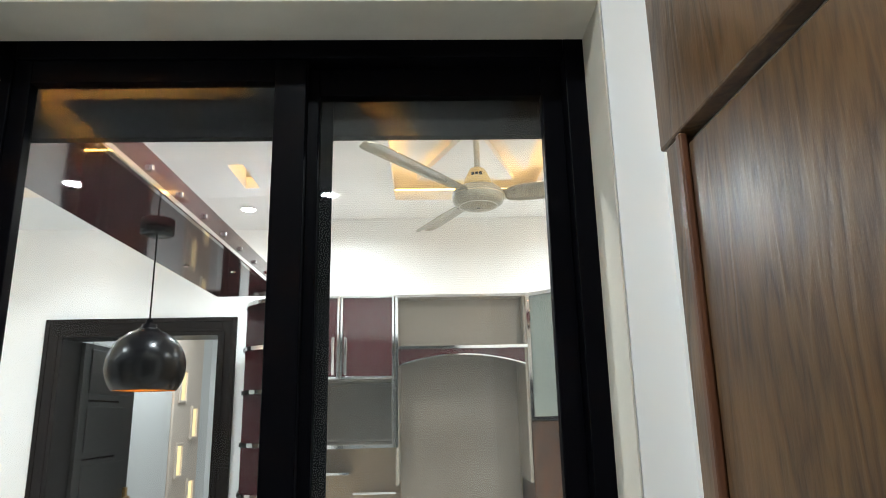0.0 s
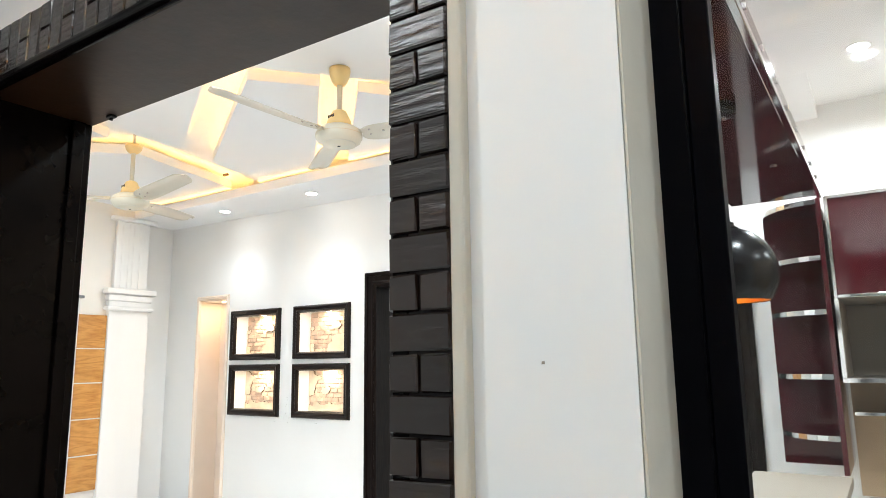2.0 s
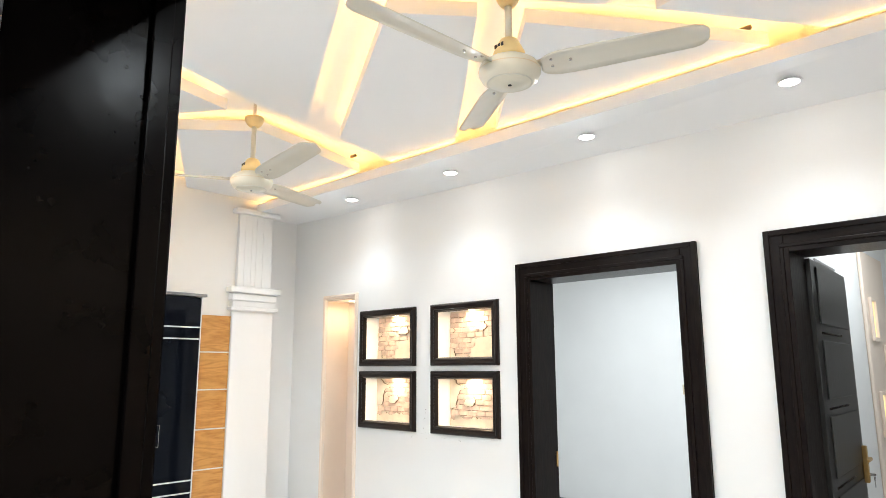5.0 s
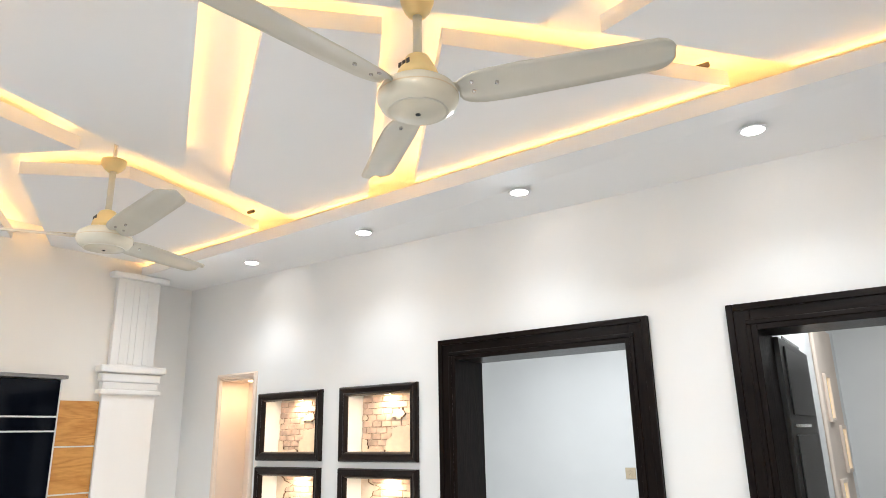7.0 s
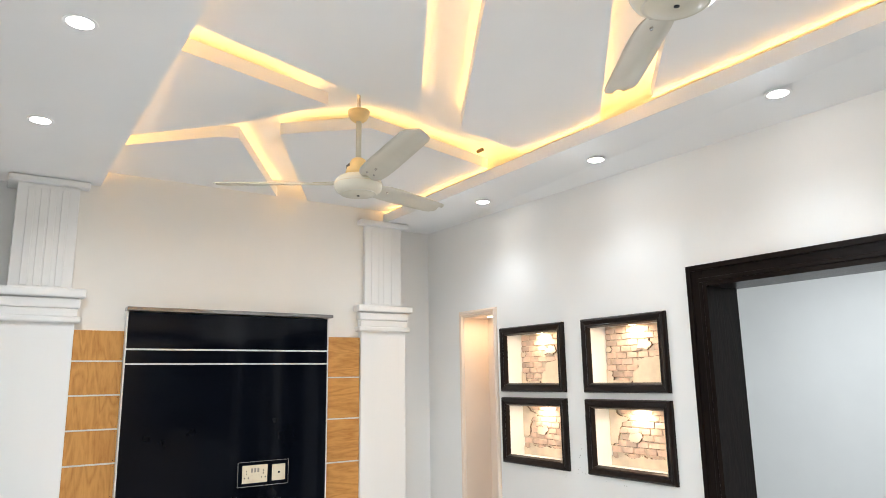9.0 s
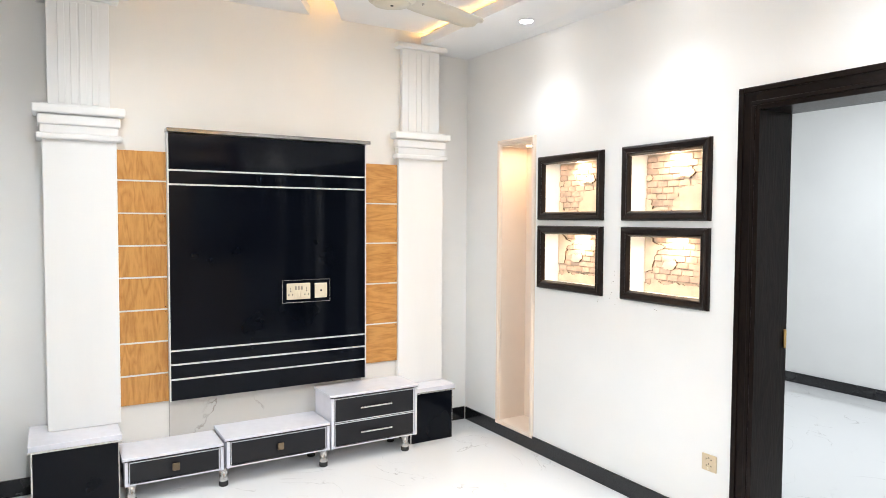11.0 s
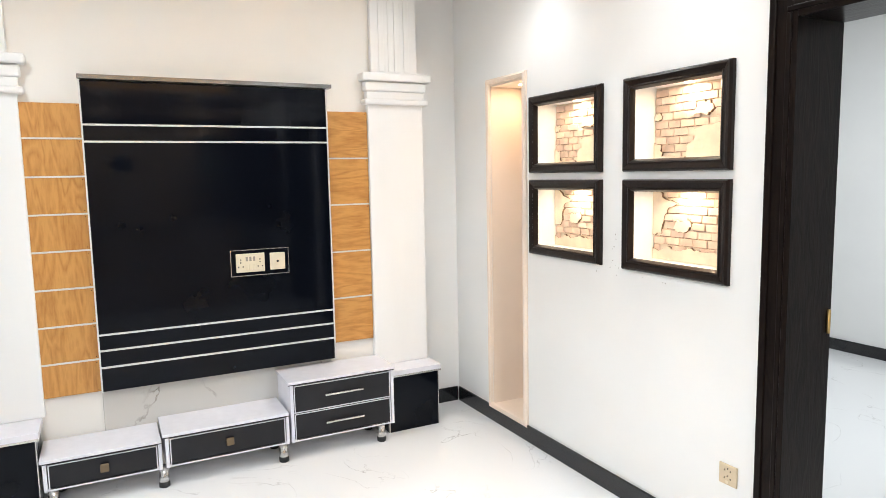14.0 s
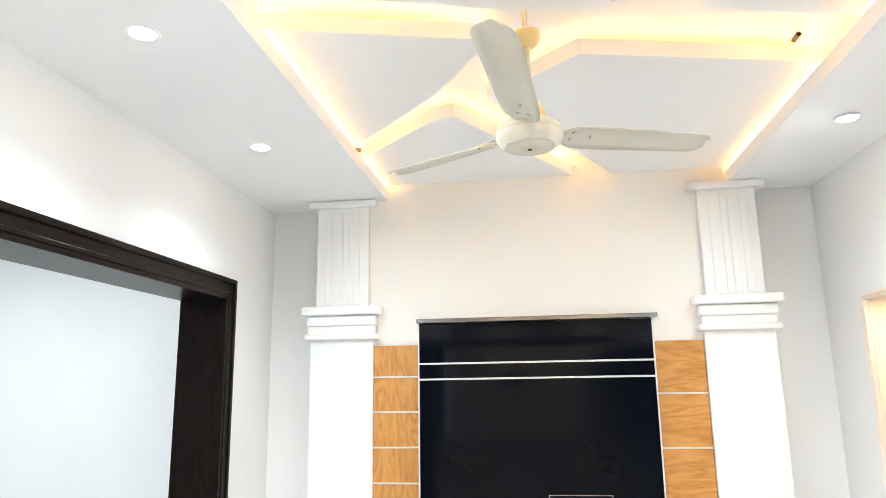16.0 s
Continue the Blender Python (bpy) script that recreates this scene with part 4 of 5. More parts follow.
# tall niche: lining, bevelled surround and a hidden spot
lining = bmesh.new()
box(-4.829, -4.826, 5.081, 5.311, 0.101, 2.129, bm=lining)
box(-4.464, -4.461, 5.081, 5.311, 0.101, 2.129, bm=lining)
box(-4.826, -4.464, 5.306, 5.311, 0.101, 2.129, bm=lining)
box(-4.826, -4.464, 5.081, 5.306, 0.101, 0.112, bm=lining)
box(-4.826, -4.464, 5.081, 5.306, 2.118, 2.129, bm=lining)
structure("niche_lining", lining, NICHEPAINT, "peach painted lining of the tall niche", "niche")
tagged(link("niche_surround", picture_frame(-4.862, -4.428, 0.085, 2.162, [(0, 5.079), (0, 5.066), (0.012, 5.056), (0.030, 5.062), (0.034, 5.079)]), NICHEPAINT), "pale moulded surround of the tall lit niche", "moulding")
dl = thing("niche_spotlight", -4.645, 5.20, 2.118, "small warm spotlight in the niche's top", "spotlight", "niche spotlights")
part("lens", lathe([(0.028, -0.004), (0.028, 0.0)], steps=16), NICHE_LED, dl)
lamp("niche_lamp", -4.645, 5.20, 2.11, 1.1, 0.05, (1.0, 0.74, 0.46))


def wall_socket(x, y, z, w, h, label, facing=-1):
    th = thing("wall_socket", x, y, z, label, "socket")
    d = 0.009 * facing
    part("plate", box(-w / 2, w / 2, min(0, d), max(0, d), -h / 2, h / 2, 0.003), BEIGEPLATE, th)
    for dx, dz in ((-0.014, 0.018), (0.014, 0.018), (0.0, 0.026), (-0.014, -0.014), (0.014, -0.014), (0.0, -0.005)):
        part("socket_hole", box(dx - 0.0025, dx + 0.0025, min(d, d * 1.12), max(d, d * 1.12), dz - 0.0032, dz + 0.0032), DARKHOLE, th)
    part("switch_rocker", box(-0.007, 0.007, min(d, d * 1.4), max(d, d * 1.4), -0.036, -0.022, 0.002), IVORY, th)


wall_socket(-3.008, 5.079, 0.37, 0.085, 0.085, "gold-beige wall socket above the black skirting")
wall_socket(-3.31, 8.549, 1.345, 0.10, 0.10, "gold-beige light switch beside the bedroom door")

# scuffs of loose plaster beside the niches
sc = bmesh.new()
srng = random.Random(9)
for k in range(16):
    sx, sz = (srng.gauss(-3.70, 0.02), srng.uniform(1.12, 1.34)) if k < 10 else (srng.uniform(-3.84, -3.05), srng.uniform(1.095, 1.128))
    w, h = srng.uniform(0.0006, 0.002), srng.uniform(0.0008, 0.003)
    box(sx - w, sx + w, NORTH - 0.0012, NORTH - 0.0002, sz - h, sz + h, bm=sc)
tagged(link("plaster_scuffs", sc, TAUPE), "small grey plaster scuffs on the white wall", "scuffs", kind="stuff")

# ---- downlights ----
def downlight(x, y, z=CEIL, group="ceiling downlights"):
    th = thing("downlight", x, y, z, "round recessed white LED downlight, switched on", "downlight", group)
    part("rim", lathe([(0.042, 0.0), (0.054, 0.0), (0.052, -0.0022), (0.042, -0.0025)], steps=28), CEILING, th)
    part("lens", lathe([(0.036, -0.0040), (0.041, -0.0030), (0.041, -0.0012)], steps=28), LED_WHITE, th, "glowing lens")


for lx, ly in NORTH_LIGHTS + SOUTH_LIGHTS + KITCHEN_LIGHTS + HALL_LIGHTS:
    downlight(lx, ly, soffit(lx, ly) if (lx, ly) in NORTH_LIGHTS else CEIL)

# ---- ceiling fans ----
def ceiling_fan(x, y, zb, top, turn, label, cup=1.0, enamel=FANCREAM, blades=FANBLADE):
    th = thing("ceiling_fan", x, y, zb, label, "ceiling fan", "ceiling fans")
    h = top - zb
    part("motor", lathe([(0.02, 0.0), (0.050, 0.0), (0.053, 0.003), (0.078, 0.007), (0.100, 0.020), (0.109, 0.038), (0.109, 0.058), (0.100, 0.074), (0.080, 0.088), (0.05, 0.094)], steps=48), enamel, th, smooth=True)
    part("ring", lathe([(0.079, 0.0085), (0.0815, 0.0085), (0.0815, 0.0065), (0.079, 0.0065)], steps=48), FANBLADE, th)
    part("ring", lathe([(0.1085, 0.0515), (0.110, 0.0515), (0.110, 0.0485), (0.1085, 0.0485)], steps=48), BEIGEPLATE, th)
    part("cap", lathe([(0.004, -0.003), (0.007, -0.002), (0.007, 0.001)], steps=12), DARKHOLE, th)
    part("canopy", lathe([(0.06, 0.094), (0.056, 0.12), (0.044, 0.145), (0.032, 0.168), (0.02, 0.175)], steps=32), FANLEDTINT, th, "pale yellow lower canopy, tinted for LED light", smooth=True)
    u = 2.834 - zb
    part("rod", lathe([(0.013, 0.17), (0.013, u + 0.02)], steps=16), FANCREAM, th, smooth=True)
    part("upper_canopy", lathe([(r, u + 0.012 + (q - 0.012) * cup) for r, q in ((0.016, 0.012), (0.026, 0.016), (0.036, 0.03), (0.046, 0.055), (0.050, 0.08), (0.05, 0.098), (0.01, 0.10))], steps=32), FANLEDTINT, th, "pale yellow upper canopy, tinted for LED light", smooth=True)
    part("hook_rod", lathe([(0.009, u + 0.04), (0.009, h)], steps=12), STEEL, th, "steel hook rod")
    for k in range(3):
        a = radians(turn + 120 * k)
        bm = bmesh.new()
        rows = []
        for s in (0, 0.012, 0.035, 0.07, 0.12, 0.2, 0.3, 0.42, 0.56, 0.7, 0.83, 0.92, 0.96, 0.985, 1.0):
            r = 0.112 + 0.550 * s
            w = 0.052 + 0.012 * math.sin(min(1, s * 3) * math.pi / 2) - 0.006 * s
            if s < 0.12:
                w *= 0.42 + 0.58 * math.sqrt(1 - ((0.12 - s) / 0.12) ** 2)
            if s > 0.9:
                w *= math.sqrt(1 - 0.9 * ((s - 0.9) / 0.1) ** 2.4)
            tilt = -radians(17 - 7 * s)
            row = []
            for j in range(7):
                q = (j / 6 - 0.5) * 2 * w
                camber = 0.010 * (1 - (q / max(w, 1e-4)) ** 2) - (0.0035 if j == 4 and 0.15 < s < 0.97 else 0)
                row.append((r, q * math.cos(tilt), 0.052 + q * math.sin(tilt) + camber + 0.022 * s))
            rows.append(row)
        lo = [[bm.verts.new(p) for p in row] for row in rows]
        hi = [[bm.verts.new((p[0], p[1], p[2] + 0.0025)) for p in row] for row in rows]
        for g in (lo, hi):
            for i in range(14):
                for j in range(6):
                    bm.faces.new((g[i][j], g[i + 1][j], g[i + 1][j + 1], g[i][j + 1]))
        edge = [(0, j) for j in range(7)] + [(i, 6) for i in range(1, 15)] + [(14, j) for j in range(5, -1, -1)] + [(i, 0) for i in range(13, 0, -1)]
        for (i, j), (m, n) in zip(edge, edge[1:] + edge[:1]):
            bm.faces.new((lo[i][j], lo[m][n], hi[m][n], hi[i][j]))
        rot = Matrix.Rotation(a, 4, "Z")
        bm.transform(rot)
        bl = part("blade", bm, blades, th, smooth=True)
        root = rot @ Matrix.Translation((0, 0, 0.058)) @ Matrix.Rotation(radians(-16), 4, "X")
        arm = box(0.085, 0.205, -0.017, 0.017, 0.0075, 0.0115, 0.002)
        arm.transform(root)
        part("blade_arm", arm, enamel, bl)
        for sx, sy in ((0.150, -0.016), (0.150, 0.018), (0.215, 0.0)):
            sw = lathe([(0.003, 0.0), (0.0055, 0.0015), (0.0055, 0.008)], steps=10)
            bmesh.ops.translate(sw, verts=sw.verts, vec=(sx, sy, -0.001))
            sw.transform(root)
            part("screw", sw, STEEL, bl)
    # short mark on the lower canopy, as plain bars
    for k in range(3):
        m = box(0.049, 0.0505, -0.022 + k * 0.016, -0.010 + k * 0.016, 0.128, 0.142)
        m.transform(Matrix.Rotation(radians(-98), 4, "Z"))
        part("badge", m, BLACKSATIN, th)
    return th


ceiling_fan(-1.70, 3.47, 2.548, TOP - 0.002, 23, "cream three-blade ceiling fan with an LED-tinted yellow canopy, at rest")
ceiling_fan(-3.43, 3.50, 2.495, TOP - 0.002, -7, "cream three-blade ceiling fan with an LED-tinted yellow canopy, at rest", 0.6)
ceiling_fan(1.15, 3.55, 2.425, TOP - 0.002, -10, "three-blade kitchen ceiling fan in backlit-dark beige, at rest", 1.0, FANBACKLIT, FANBACKLIT)

# ---- kitchen seen through the window ----
slab = thing("bar_canopy", -0.015, 3.5, 2.24, "long glossy maroon canopy over the kitchen bar with chrome edge", "kitchen canopy")


def krel(bm):
    return rel(bm, 0.015, -3.5, -2.24)


part("body", krel(box(-0.20, 0.160, 2.135, 4.52, 2.243, 2.335, 0.002, seg=1)), MAROONSHADE, slab)
part("chrome_edge", krel(box(0.150, 0.170, 2.135, 4.52, 2.232, 2.252, 0.003)), CHROME, slab, "chrome edge")
for k in range(9):
    y = 2.45 + k * 0.235
    part("stud", krel(box(0.160, 0.172, y - 0.006, y + 0.006, 2.274, 2.290, 0.002)), CHROME, slab, "small chrome stud")
for hx, hy in ((-0.08, 2.75), (-0.1, 3.75), (0.06, 3.9)):
    s = lathe([(0.012, 2.238), (0.012, 2.243)], hx, hy, 12)
    part("stud", krel(s), CHROME, slab, "small chrome stud")

pen = thing("pendant_lamp", 0.008, 3.15, 1.692, "black dome pendant lamp with a gold inside, hanging over the bar", "pendant lamp")


def arc(r0, z0, a0, a1, n):
    return [(r0 * math.cos(radians(a0 + (a1 - a0) * i / n)), z0 + r0 * math.sin(radians(a0 + (a1 - a0) * i / n))) for i in range(n + 1)]


dome = [(max(0.03, r), z) for r, z in arc(0.124, 0.078, -38, 80, 18)]
bm = bmesh.new()
rings = []
for r, z in dome:
    rings.append([bm.verts.new((r * math.cos(2 * math.pi * i / 48), r * math.sin(2 * math.pi * i / 48), z)) for i in range(48)])
for a, b in zip(rings, rings[1:]):
    for i in range(48):
        bm.faces.new((a[i], a[(i + 1) % 48], b[(i + 1) % 48], b[i]))
part("shade", bm, BLACKMETAL, pen, smooth=True)
bm = bmesh.new()
rings = []
for r, z in dome:
    rings.append([bm.verts.new((r * 0.975 * math.cos(2 * math.pi * i / 48), r * 0.975 * math.sin(2 * math.pi * i / 48), 0.078 + (z - 0.078) * 0.985)) for i in range(48)])
for a, b in zip(rings, rings[1:]):
    for i in range(48):
        bm.faces.new((a[i], a[(i + 1) % 48], b[(i + 1) % 48], b[i]))
part("lining", bm, GOLDINSIDE, pen, "gold lining", smooth=True)
part("neck", lathe([(0.034, 0.195), (0.034, 0.202), (0.024, 0.206), (0.024, 0.216), (0.012, 0.22), (0.009, 0.235)], steps=24), BLACKMETAL, pen, smooth=True)
part("cord", lathe([(0.003, 0.23), (0.003, 0.525)], steps=8), BLACKMETAL, pen)
part("canopy", lathe([(0.05, 0.522), (0.055, 0.526), (0.055, 0.549), (0.05, 0.551)], steps=32), BLACKMETAL, pen, smooth=True)
part("bulb", lathe([(0.01, 0.03), (0.03, 0.05), (0.036, 0.08), (0.028, 0.11), (0.015, 0.14)], steps=20), emitter("warm_bulb", (1.0, 0.62, 0.22), 6.0), pen, "lit warm bulb", smooth=True)

bar = thing("bar_counter", -0.03, 3.4, 0, "beige kitchen bar counter with a taupe top", "counter")
part("body", rel(box(-0.16, 0.12, 2.2, 4.5, 0, 1.02, 0.004), 0.03, -3.4, 0), KITCHENWALL, bar)
part("top", rel(box(-0.2, 0.17, 2.135, 4.52, 1.021, 1.06, 0.004), 0.03, -3.4, 0), TAUPE, bar)

end = thing("end_shelf", 0.0, 4.8, 1.06, "open maroon corner shelf with chrome edged shelves", "shelf")


def erel(bm):
    return rel(bm, 0.0, -4.8, -1.06)


part("side", erel(box(0.140, 0.160, 4.53, 5.06, 1.061, 2.238, 0.001, seg=1)), MAROON, end)
part("back", erel(box(-0.115, 0.140, 4.84, 4.86, 1.061, 2.238)), MAROON, end)
for z in (1.20, 1.455, 1.73, 1.965, 2.215):
    bm = bmesh.new()
    pts = [(0.139, 4.839), (-0.11, 4.839)] + [(0.139 - 0.249 * math.cos(radians(a)), 4.839 - 0.30 * math.sin(radians(a))) for a in range(10, 91, 10)]
    sh = part("shelf", erel(prism(pts, z, z + 0.014)), MAROON, end)
    rim = bmesh.new()
    arcp = pts[1:]
    for a, b in zip(arcp, arcp[1:]):
        va, vb = Vector(a), Vector(b)
        d = (vb - va).normalized()
        n = Vector((d.y, -d.x)) * 0.004
        if n.y > 0:
            n = -n
        prism([va, vb, vb + n, va + n], z - 0.004, z + 0.018, rim)
    part("chrome_rim", erel(rim), CHROME, sh, "chrome shelf edge")

def kitchen_cabinet(x0, x1, z0, z1, doors, label, depth=4.52, handles=True):
    xc = (x0 + x1) / 2
    th = thing("wall_cabinet", xc, depth + 0.25, z0, label, "kitchen cabinet", "kitchen wall cabinets")

    def r(bm):
        return rel(bm, -xc, -depth - 0.25, -z0)
    part("body", r(box(x0, x1, depth + 0.02, 5.078, z0, z1, 0.001, seg=1)), TAUPE, th)
    w = (x1 - x0) / doors
    for k in range(doors):
        a, b = x0 + k * w + 0.003, x0 + (k + 1) * w - 0.003
        d = part("door", r(box(a + 0.012, b - 0.012, depth, depth + 0.019, z0 + 0.014, z1 - 0.014, 0.002, seg=1)), MAROON, th)
        fr = bmesh.new()
        for q in ((a, a + 0.012, z0, z1), (b - 0.012, b, z0, z1), (a + 0.012, b - 0.012, z0, z0 + 0.013), (a + 0.012, b - 0.012, z1 - 0.013, z1)):
            box(q[0], q[1], depth - 0.003, depth + 0.02, q[2], q[3], 0.001, bm=fr, seg=1)
        part("door_edge", r(fr), CHROME, d, "chrome edge")
        if handles:
            hx = b - 0.03 if k == 0 else a + 0.03
            part("handle", r(box(hx - 0.008, hx + 0.008, depth - 0.025, depth - 0.012, z0 + 0.02, z0 + 0.22, 0.004)), CHROME, d, "chrome bar handle")
    return th


kitchen_cabinet(0.172, 0.762, 1.792, 2.238, 2, "glossy maroon two-door wall cabinet with chrome edges")
kitchen_cabinet(1.76, 2.44, 1.56, 2.238, 2, "glossy maroon wall cabinet with chrome edges")

nook = thing("open_shelf", 0.467, 4.8, 1.29, "open taupe shelf box under the maroon cabinet", "shelf")
bm = box(0.172, 0.19, 4.53, 5.078, 1.44, 1.790)
box(0.744, 0.762, 4.53, 5.078, 1.44, 1.790, bm=bm)
box(0.19, 0.744, 4.53, 5.078, 1.44, 1.456, bm=bm)
box(0.19, 0.744, 5.06, 5.078, 1.456, 1.790, bm=bm)
part("box", rel(bm, -0.467, -4.8, -1.29), TAUPE, nook)
part("chrome_edge", rel(box(0.172, 0.762, 4.522, 4.530, 1.438, 1.456), -0.467, -4.8, -1.29), CHROME, nook, "chrome edge")
part("chrome_edge", rel(box(0.172, 0.188, 4.522, 4.530, 1.457, 1.790), -0.467, -4.8, -1.29), CHROME, nook, "chrome edge")
part("chrome_edge", rel(box(0.746, 0.762, 4.522, 4.530, 1.457, 1.790), -0.467, -4.8, -1.29), CHROME, nook, "chrome edge")
part("glass_shelf", rel(box(0.19, 0.50, 4.75, 5.06, 1.29, 1.304), -0.467, -4.8, -1.29), CHROME, nook, "thin shelf")
tagged(link("spice_rack", box(0.50, 0.75, 4.95, 5.06, 1.165, 1.18, 0.002), CHROME), "thin chrome rack on the beige tiles", "rack")
structure("backsplash", box(0.17, 2.44, 5.066, 5.0785, 0.9, 1.79), KITCHENWALL, "beige tiled kitchen wall", "wall tiles")

hood = thing("hood_surround", 1.12, 4.8, 1.25, "taupe cooker hood surround with an arched maroon valance", "hood surround")


def hrel(bm):
    return rel(bm, -1.12, -4.8, -1.25)


bm = box(0.765, 0.78, 4.53, 5.065, 1.25, 2.236)
box(1.462, 1.477, 4.53, 5.065, 1.25, 2.236, bm=bm)
box(0.78, 1.462, 4.62, 4.64, 1.95, 2.236, bm=bm)
box(0.78, 1.462, 4.53, 5.065, 2.222, 2.236, bm=bm)
box(0.78, 1.462, 4.53, 4.64, 1.945, 1.957, bm=bm)
box(0.78, 1.462, 4.90, 4.92, 0.9, 1.945, bm=bm)
part("casing", hrel(bm), TAUPE, hood)
bm = bmesh.new()
n = 24
top = [(0.781 + 0.68 * i / n, 1.944) for i in range(n + 1)]
low = [(x, 1.858 + 0.055 * (1 - ((i / n - 0.5) * 2) ** 2)) for i, (x, _) in enumerate(top)]
for i in range(n):
    vs = []
    for y in (4.53, 4.545):
        vs.append([bm.verts.new((p[0], y, p[1])) for p in (top[i], top[i + 1], low[i + 1], low[i])])
    bm.faces.new(vs[0])
    bm.faces.new(vs[1][::-1])
    bm.faces.new((vs[0][2], vs[0][3], vs[1][3], vs[1][2]))
part("valance", hrel(bm), MAROON, hood, "arched maroon valance")
bm = bmesh.new()
for i in range(n):
    vs = []
    for y in (4.526, 4.534):
        vs.append([bm.verts.new((p[0], y, p[1] + dz)) for p, dz in ((low[i], 0.004), (low[i + 1], 0.004), (low[i + 1], -0.003), (low[i], -0.003))])
    bm.faces.new(vs[0])
    bm.faces.new(vs[1][::-1])
    bm.faces.new((vs[0][2], vs[0][3], vs[1][3], vs[1][2]))
part("chrome_arch", hrel(bm), CHROME, hood, "chrome arch edge")
part("chrome_edge", hrel(box(0.765, 1.477, 4.518, 4.530, 1.943, 1.959)), CHROME, hood, "chrome edge")
part("chrome_edge", hrel(box(0.765, 1.477, 4.518, 4.530, 2.224, 2.238)), CHROME, hood, "chrome edge")
part("chrome_edge", hrel(box(0.765, 0.779, 4.518, 4.530, 1.44, 2.222)), CHROME, hood, "chrome edge")

gc = thing("glass_cabinet", 1.6, 4.6, 1.56, "corner wall cabinet with a frosted glass door and chrome frame", "kitchen cabinet")


def grel(bm):
    return rel(bm, -1.6, -4.6, -1.56)


def slant(x0, x1, t0, t1, z0, z1, bm=None):
    """A box on the slanted corner front from (1.48, 4.52) to (1.75, 4.25)."""
    d, n = Vector((0.7071, -0.7071)), Vector((0.7071, 0.7071))
    o = Vector((1.48, 4.52))
    pts = [o + d * x0 + n * t0, o + d * x1 + n * t0, o + d * x1 + n * t1, o + d * x0 + n * t1]
    return prism(pts, z0, z1, bm)


L = 0.382
part("pane", grel(slant(0.02, L - 0.02, 0.004, 0.008, 1.58, 2.218)), FROSTED, gc, "frosted greenish glass")
bm = slant(0.0, 0.022, -0.004, 0.014, 1.56, 2.238)
slant(L - 0.022, L, -0.004, 0.014, 1.56, 2.238, bm)
slant(0.022, L - 0.022, -0.004, 0.014, 1.56, 1.58, bm)
slant(0.022, L - 0.022, -0.004, 0.014, 2.218, 2.238, bm)
part("door_frame", grel(bm), CHROME, gc, "chrome frame")
bm = prism([(1.485, 4.54), (1.74, 4.285), (2.44, 4.285), (2.44, 5.06), (1.485, 5.06)], 1.56, 1.575)
prism([(1.485, 4.54), (1.74, 4.285), (2.44, 4.285), (2.44, 5.06), (1.485, 5.06)], 2.22, 2.235, bm)
prism([(1.485, 5.04), (2.44, 5.04), (2.44, 5.06), (1.485, 5.06)], 1.575, 2.22, bm)
part("body", grel(bm), PAINT_CREAM, gc)
tagged(link("tall_cabinet", box(1.49, 2.2, 4.60, 5.06, 0.9, 1.555, 0.003), wood_material("teak_panel", (0.050, 0.018, 0.007), (0.115, 0.045, 0.018), 1.0, 0.5)), "brown wooden cabinet panel on the counter", "kitchen cabinet")
tagged(link("kitchen_counter", box(0.2, 2.44, 4.45, 5.06, 0.0, 0.9, 0.004), MARBLE), "stone kitchen counter along the wall", "counter")

# ---- hall: walnut door and panel beside the window ----
wd = thing("wooden_door", 1.3, 1.4, 0, "walnut veneer door with an added second leaf in a wide walnut frame, closed", "door")


def drel(bm):
    return rel(bm, -1.3, -1.4, 0)


part("frame_post", drel(box(1.276, 1.304, 1.784, 1.829, 0, 1.972, 0.004)), BROWNWOOD, wd)
# Head, far post and second leaf run on unseen to darken the window's reflection.
part("frame_head", drel(box(1.274, 1.304, -0.25, 1.846, 1.974, 2.75, 0.004)), BROWNWOOD, wd)
part("frame_post", drel(box(1.276, 1.304, -0.25, -0.205, 0, 1.972, 0.004)), BROWNWOOD, wd)
part("leaf", drel(box(1.282, 1.304, 0.786, 1.764, 0.01, 1.955, 0.004)), BROWNWOOD, wd)
part("leaf", drel(box(1.282, 1.304, -0.198, 0.780, 0.01, 1.955, 0.004)), BROWNWOOD, wd)
part("groove_lip", drel(box(1.272, 1.284, 1.766, 1.782, 0.0, 1.972, 0.003)), wood_material("walnut_bead", (0.05, 0.018, 0.009), (0.11, 0.042, 0.02), 0.8, 0.35), wd)

# dark door set in the hall's west wall
hd = thing("hall_door", -1.61, 1.27, 0, "black lined doorway with a dark door, closed", "door")
part("leaf", rel(box(-1.63, -1.60, 0.825, 1.72, 0.005, 2.17, 0.003), 1.61, -1.27, 0), DOORWOOD, hd)
part("jamb", rel(box(-1.665, -1.545, 1.722, 1.744, 0, 2.198, 0.003), 1.61, -1.27, 0), FRAMEWOOD, hd)
part("jamb", rel(box(-1.665, -1.545, 0.801, 0.823, 0, 2.198, 0.003), 1.61, -1.27, 0), FRAMEWOOD, hd)
part("head", rel(box(-1.665, -1.545, 0.823, 1.722, 2.176, 2.198, 0.003), 1.61, -1.27, 0), FRAMEWOOD, hd)

# ---- far rooms ----
pl = thing("niche_pilaster", -1.475, 7.85, 0, "cream wall panel with two staggered columns of small lit niches", "wall panel")


def nrel(bm):
    return rel(bm, 1.475, -7.85, 0)


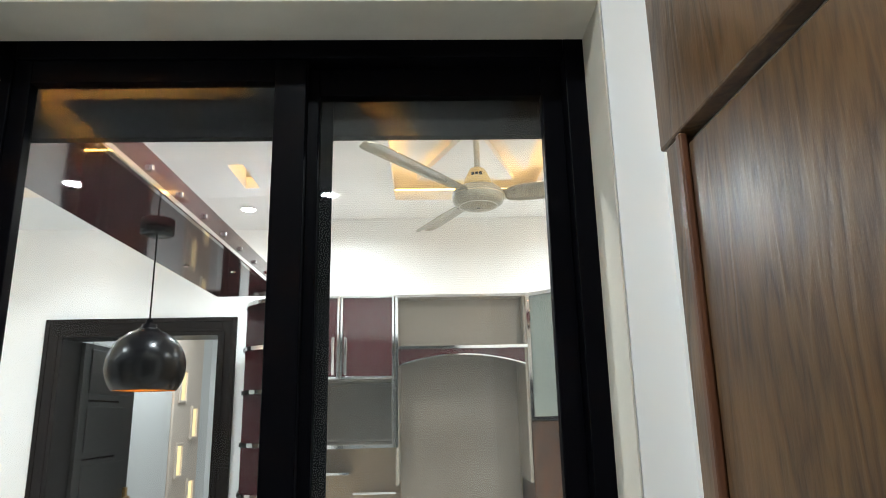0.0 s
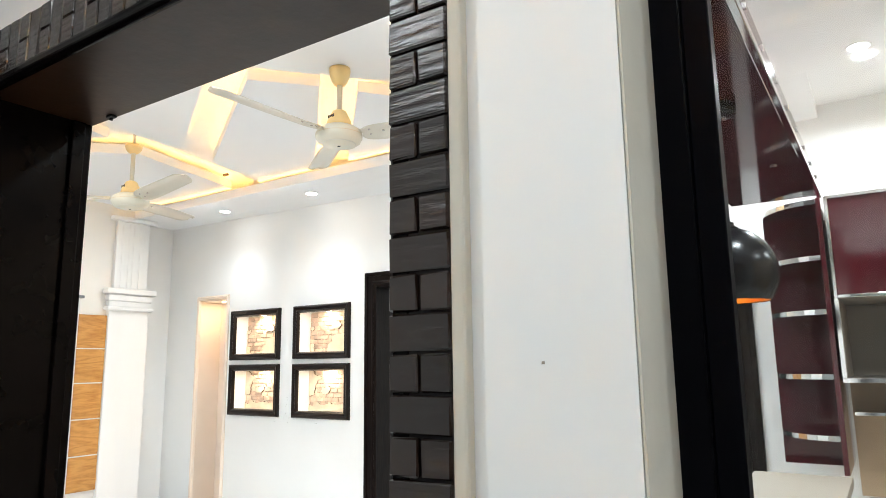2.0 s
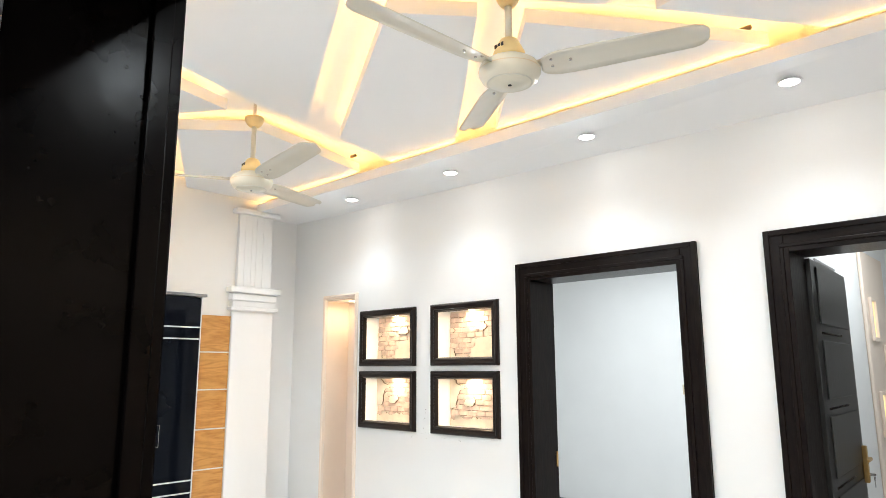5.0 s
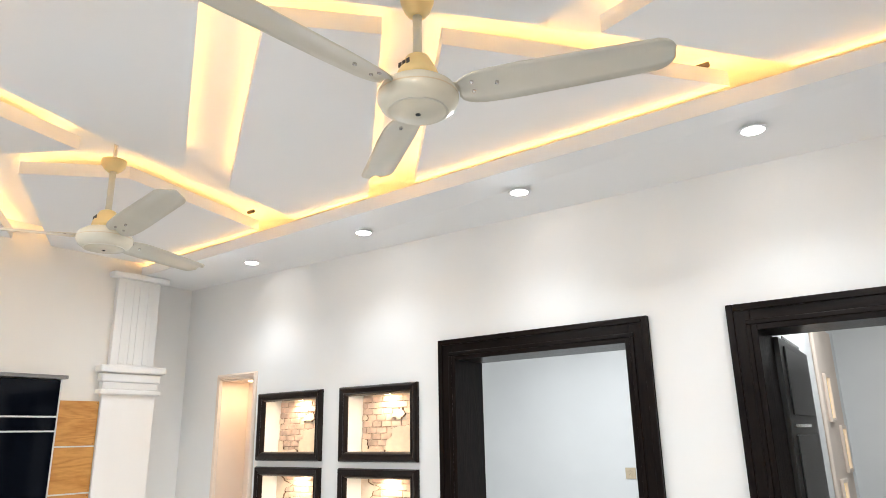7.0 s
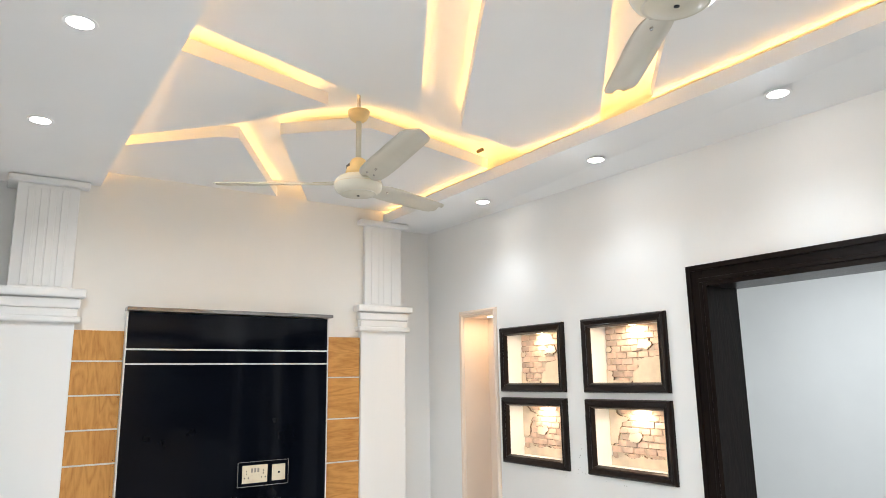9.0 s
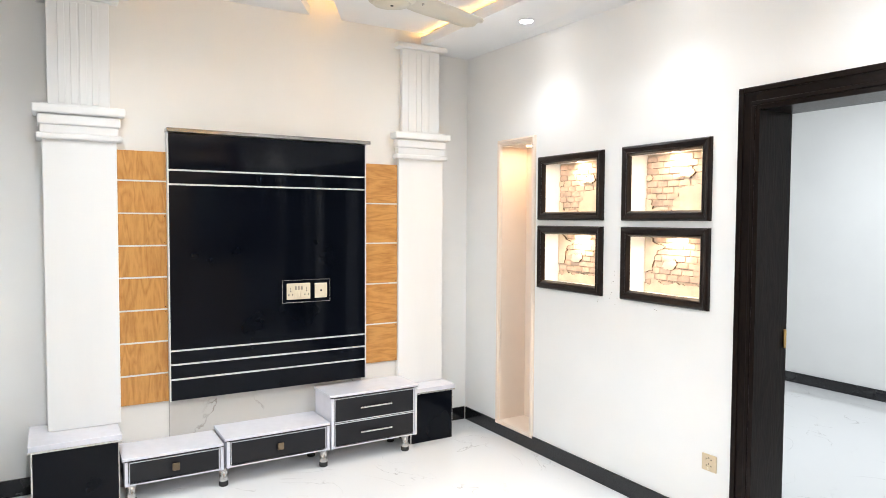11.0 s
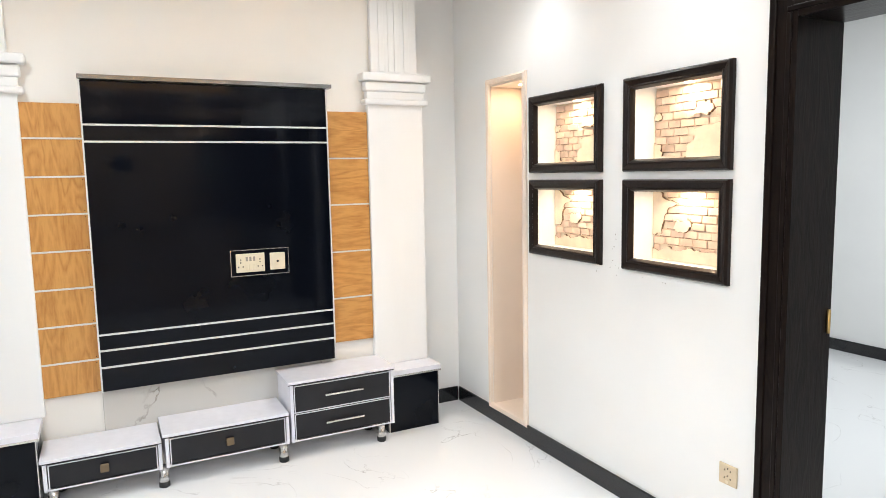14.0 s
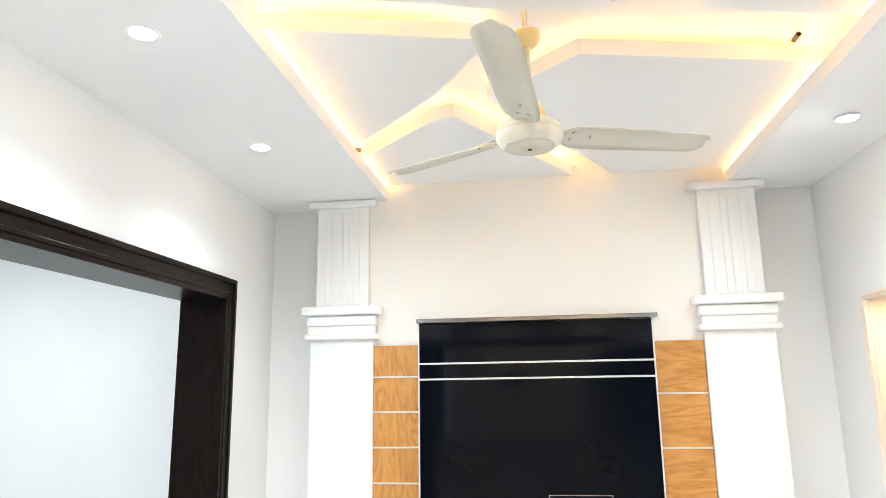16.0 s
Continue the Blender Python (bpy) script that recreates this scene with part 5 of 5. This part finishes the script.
part("post", nrel(box(-1.474, -1.447, 7.465, 8.24, 0, 2.44, 0.012, seg=3)), NICHEPAINT, pl)
for k in range(6):
    cy, z = (7.66, 8.03)[k % 2], 1.79 - 0.35 * k
    # Flat glowing plate stands in for the light inside a small recess.
    ln = part("lit_niche", nrel(box(-1.447, -1.443, cy - 0.07, cy + 0.07, z, z + 0.27, 0.001, seg=1)), GLOW_NICHE, pl, "small plate glowing like a warm lit niche")
    rim = box(-1.447, -1.425, cy - 0.10, cy - 0.072, z - 0.03, z + 0.30, 0.006)
    box(-1.447, -1.425, cy + 0.072, cy + 0.10, z - 0.03, z + 0.30, 0.006, bm=rim)
    box(-1.447, -1.425, cy - 0.072, cy + 0.072, z - 0.03, z - 0.002, 0.006, bm=rim)
    box(-1.447, -1.425, cy - 0.072, cy + 0.072, z + 0.272, z + 0.30, 0.006, bm=rim)
    part("niche_rim", nrel(rim), NICHEPAINT, ln)

wl = thing("wall_lamp", -5.0, -1.49, 2.05, "small gold wall lamp bracket with a glass shade", "wall lamp")
part("bracket", lathe([(0.03, 0.0), (0.035, 0.01), (0.02, 0.03), (0.012, 0.09)], 0, 0.06, 20), GOLD, wl, smooth=True)
part("arm", box(-0.01, 0.01, 0.0, 0.06, 0.0, 0.02, 0.004), GOLD, wl)
part("shade", lathe([(0.04, 0.08), (0.055, 0.12), (0.06, 0.17)], 0, 0.06, 20), IVORY, wl, smooth=True)

# ---- bricks of the entry trim, shared meshes ----
def brick_mesh(w, h, d, seed):
    rng = random.Random(seed)
    bm = box(-w / 2, w / 2, -d, 0, -h / 2, h / 2, 0.0025, seg=1)
    for v in bm.verts:
        v.co.x += rng.uniform(-0.0008, 0.0008)
        v.co.z += rng.uniform(-0.0008, 0.0008)
        v.co.y += rng.uniform(-0.0018, 0.0014)
    me = bpy.data.meshes.new("brick")
    bm.to_mesh(me)
    bm.free()
    me.materials.append(BRICK)
    return me


COURSE, TRIM_W = 0.0489, 0.094
trim_r = structure("brick_trim", box(-0.1695, -0.078, 1.899, 1.9119, 0, 2.349), MORTAR, "dark glazed brick trim round the entry", "brick trim")
trim_l = structure("brick_trim", box(-1.548, -1.424, 1.902, 1.9119, 0, 2.349), MORTAR, "dark glazed brick trim round the entry", "brick trim")
trim_t = structure("brick_trim", box(-1.424, -0.168, 1.902, 1.9119, 2.216, 2.349), MORTAR, "dark glazed brick lintel over the entry", "brick trim")
trim_p = structure("brick_trim", box(-1.5502, -1.540, 1.748, 1.9015, 0, 2.349), MORTAR, "dark glazed brick trim round the hall doorway", "brick trim")
trim_q = structure("brick_trim", box(-1.5502, -1.540, 0.7, 1.748, 2.2, 2.349), MORTAR, "dark glazed brick lintel over the hall doorway", "brick trim")
full = [brick_mesh(TRIM_W - 0.003, COURSE - 0.0032, 0.010, k) for k in range(4)]
half = [brick_mesh(TRIM_W / 2 - 0.0035, COURSE - 0.0032, 0.010, 10 + k) for k in range(4)]
wide = [brick_mesh(0.119, COURSE - 0.0032, 0.010, 20 + k) for k in range(3)]
widehalf = [brick_mesh(0.058, COURSE - 0.0032, 0.010, 30 + k) for k in range(3)]
stand_l = [brick_mesh(0.0445, 0.125, 0.012, 40 + k) for k in range(3)]
stand_s = [brick_mesh(0.0445, 0.061, 0.012, 50 + k) for k in range(3)]
sliver = [brick_mesh(0.019, 0.061, 0.011, 60 + k) for k in range(2)]
cut = [brick_mesh(TRIM_W / 2 - 0.0035, 0.019, 0.010, 70 + k) for k in range(2)]
brng = random.Random(5)


def lay(me, parent, x, y, z, rz=0):
    o = new("brick", me)
    o.parent = parent
    o.matrix_local = pose(x, y, z, 0, 0, rz)


for k in range(-3, 45):
    z = 1.702 + (k - 31) * COURSE
    if z > 2.16 or z < 0.02:
        continue
    if (k - 31) % 2 == 1:
        lay(brng.choice(full), trim_r, -0.123, 1.9022, z + COURSE / 2)
        lay(brng.choice(wide), trim_l, -1.486, 1.9022, z + COURSE / 2)
        lay(brng.choice(widehalf), trim_p, -1.5405, 1.790, z + COURSE / 2, 90)
        lay(brng.choice(widehalf), trim_p, -1.5405, 1.852, z + COURSE / 2, 90)
    else:
        lay(brng.choice(half), trim_r, -0.1465, 1.9022, z + COURSE / 2)
        lay(brng.choice(half), trim_r, -0.0995, 1.9022, z + COURSE / 2)
        lay(brng.choice(widehalf), trim_l, -1.517, 1.9022, z + COURSE / 2)
        lay(brng.choice(widehalf), trim_l, -1.455, 1.9022, z + COURSE / 2)
        lay(brng.choice(wide), trim_p, -1.5405, 1.822, z + COURSE / 2, 90)
for x in (-0.1465, -0.0995):
    lay(brng.choice(cut), trim_r, x, 1.9022, 2.2015)
for z in (2.247, 2.311):
    lay(brng.choice(sliver), trim_t, -0.0885, 1.9022, z)
for k in range(30):
    x = -0.123 - k * 0.0475
    if k % 2 == 0:
        lay(brng.choice(stand_l), trim_t, x, 1.9022, 2.2785)
    else:
        lay(brng.choice(stand_s), trim_t, x, 1.9022, 2.3105)
        lay(brng.choice(stand_s), trim_t, x, 1.9022, 2.2465)
for k in range(22):
    y = 1.87 - k * 0.0475
    if k % 2 == 0:
        lay(brng.choice(stand_l), trim_q, -1.5405, y, 2.2785, 90)
    else:
        lay(brng.choice(stand_s), trim_q, -1.5405, y, 2.3105, 90)
        lay(brng.choice(stand_s), trim_q, -1.5405, y, 2.2465, 90)
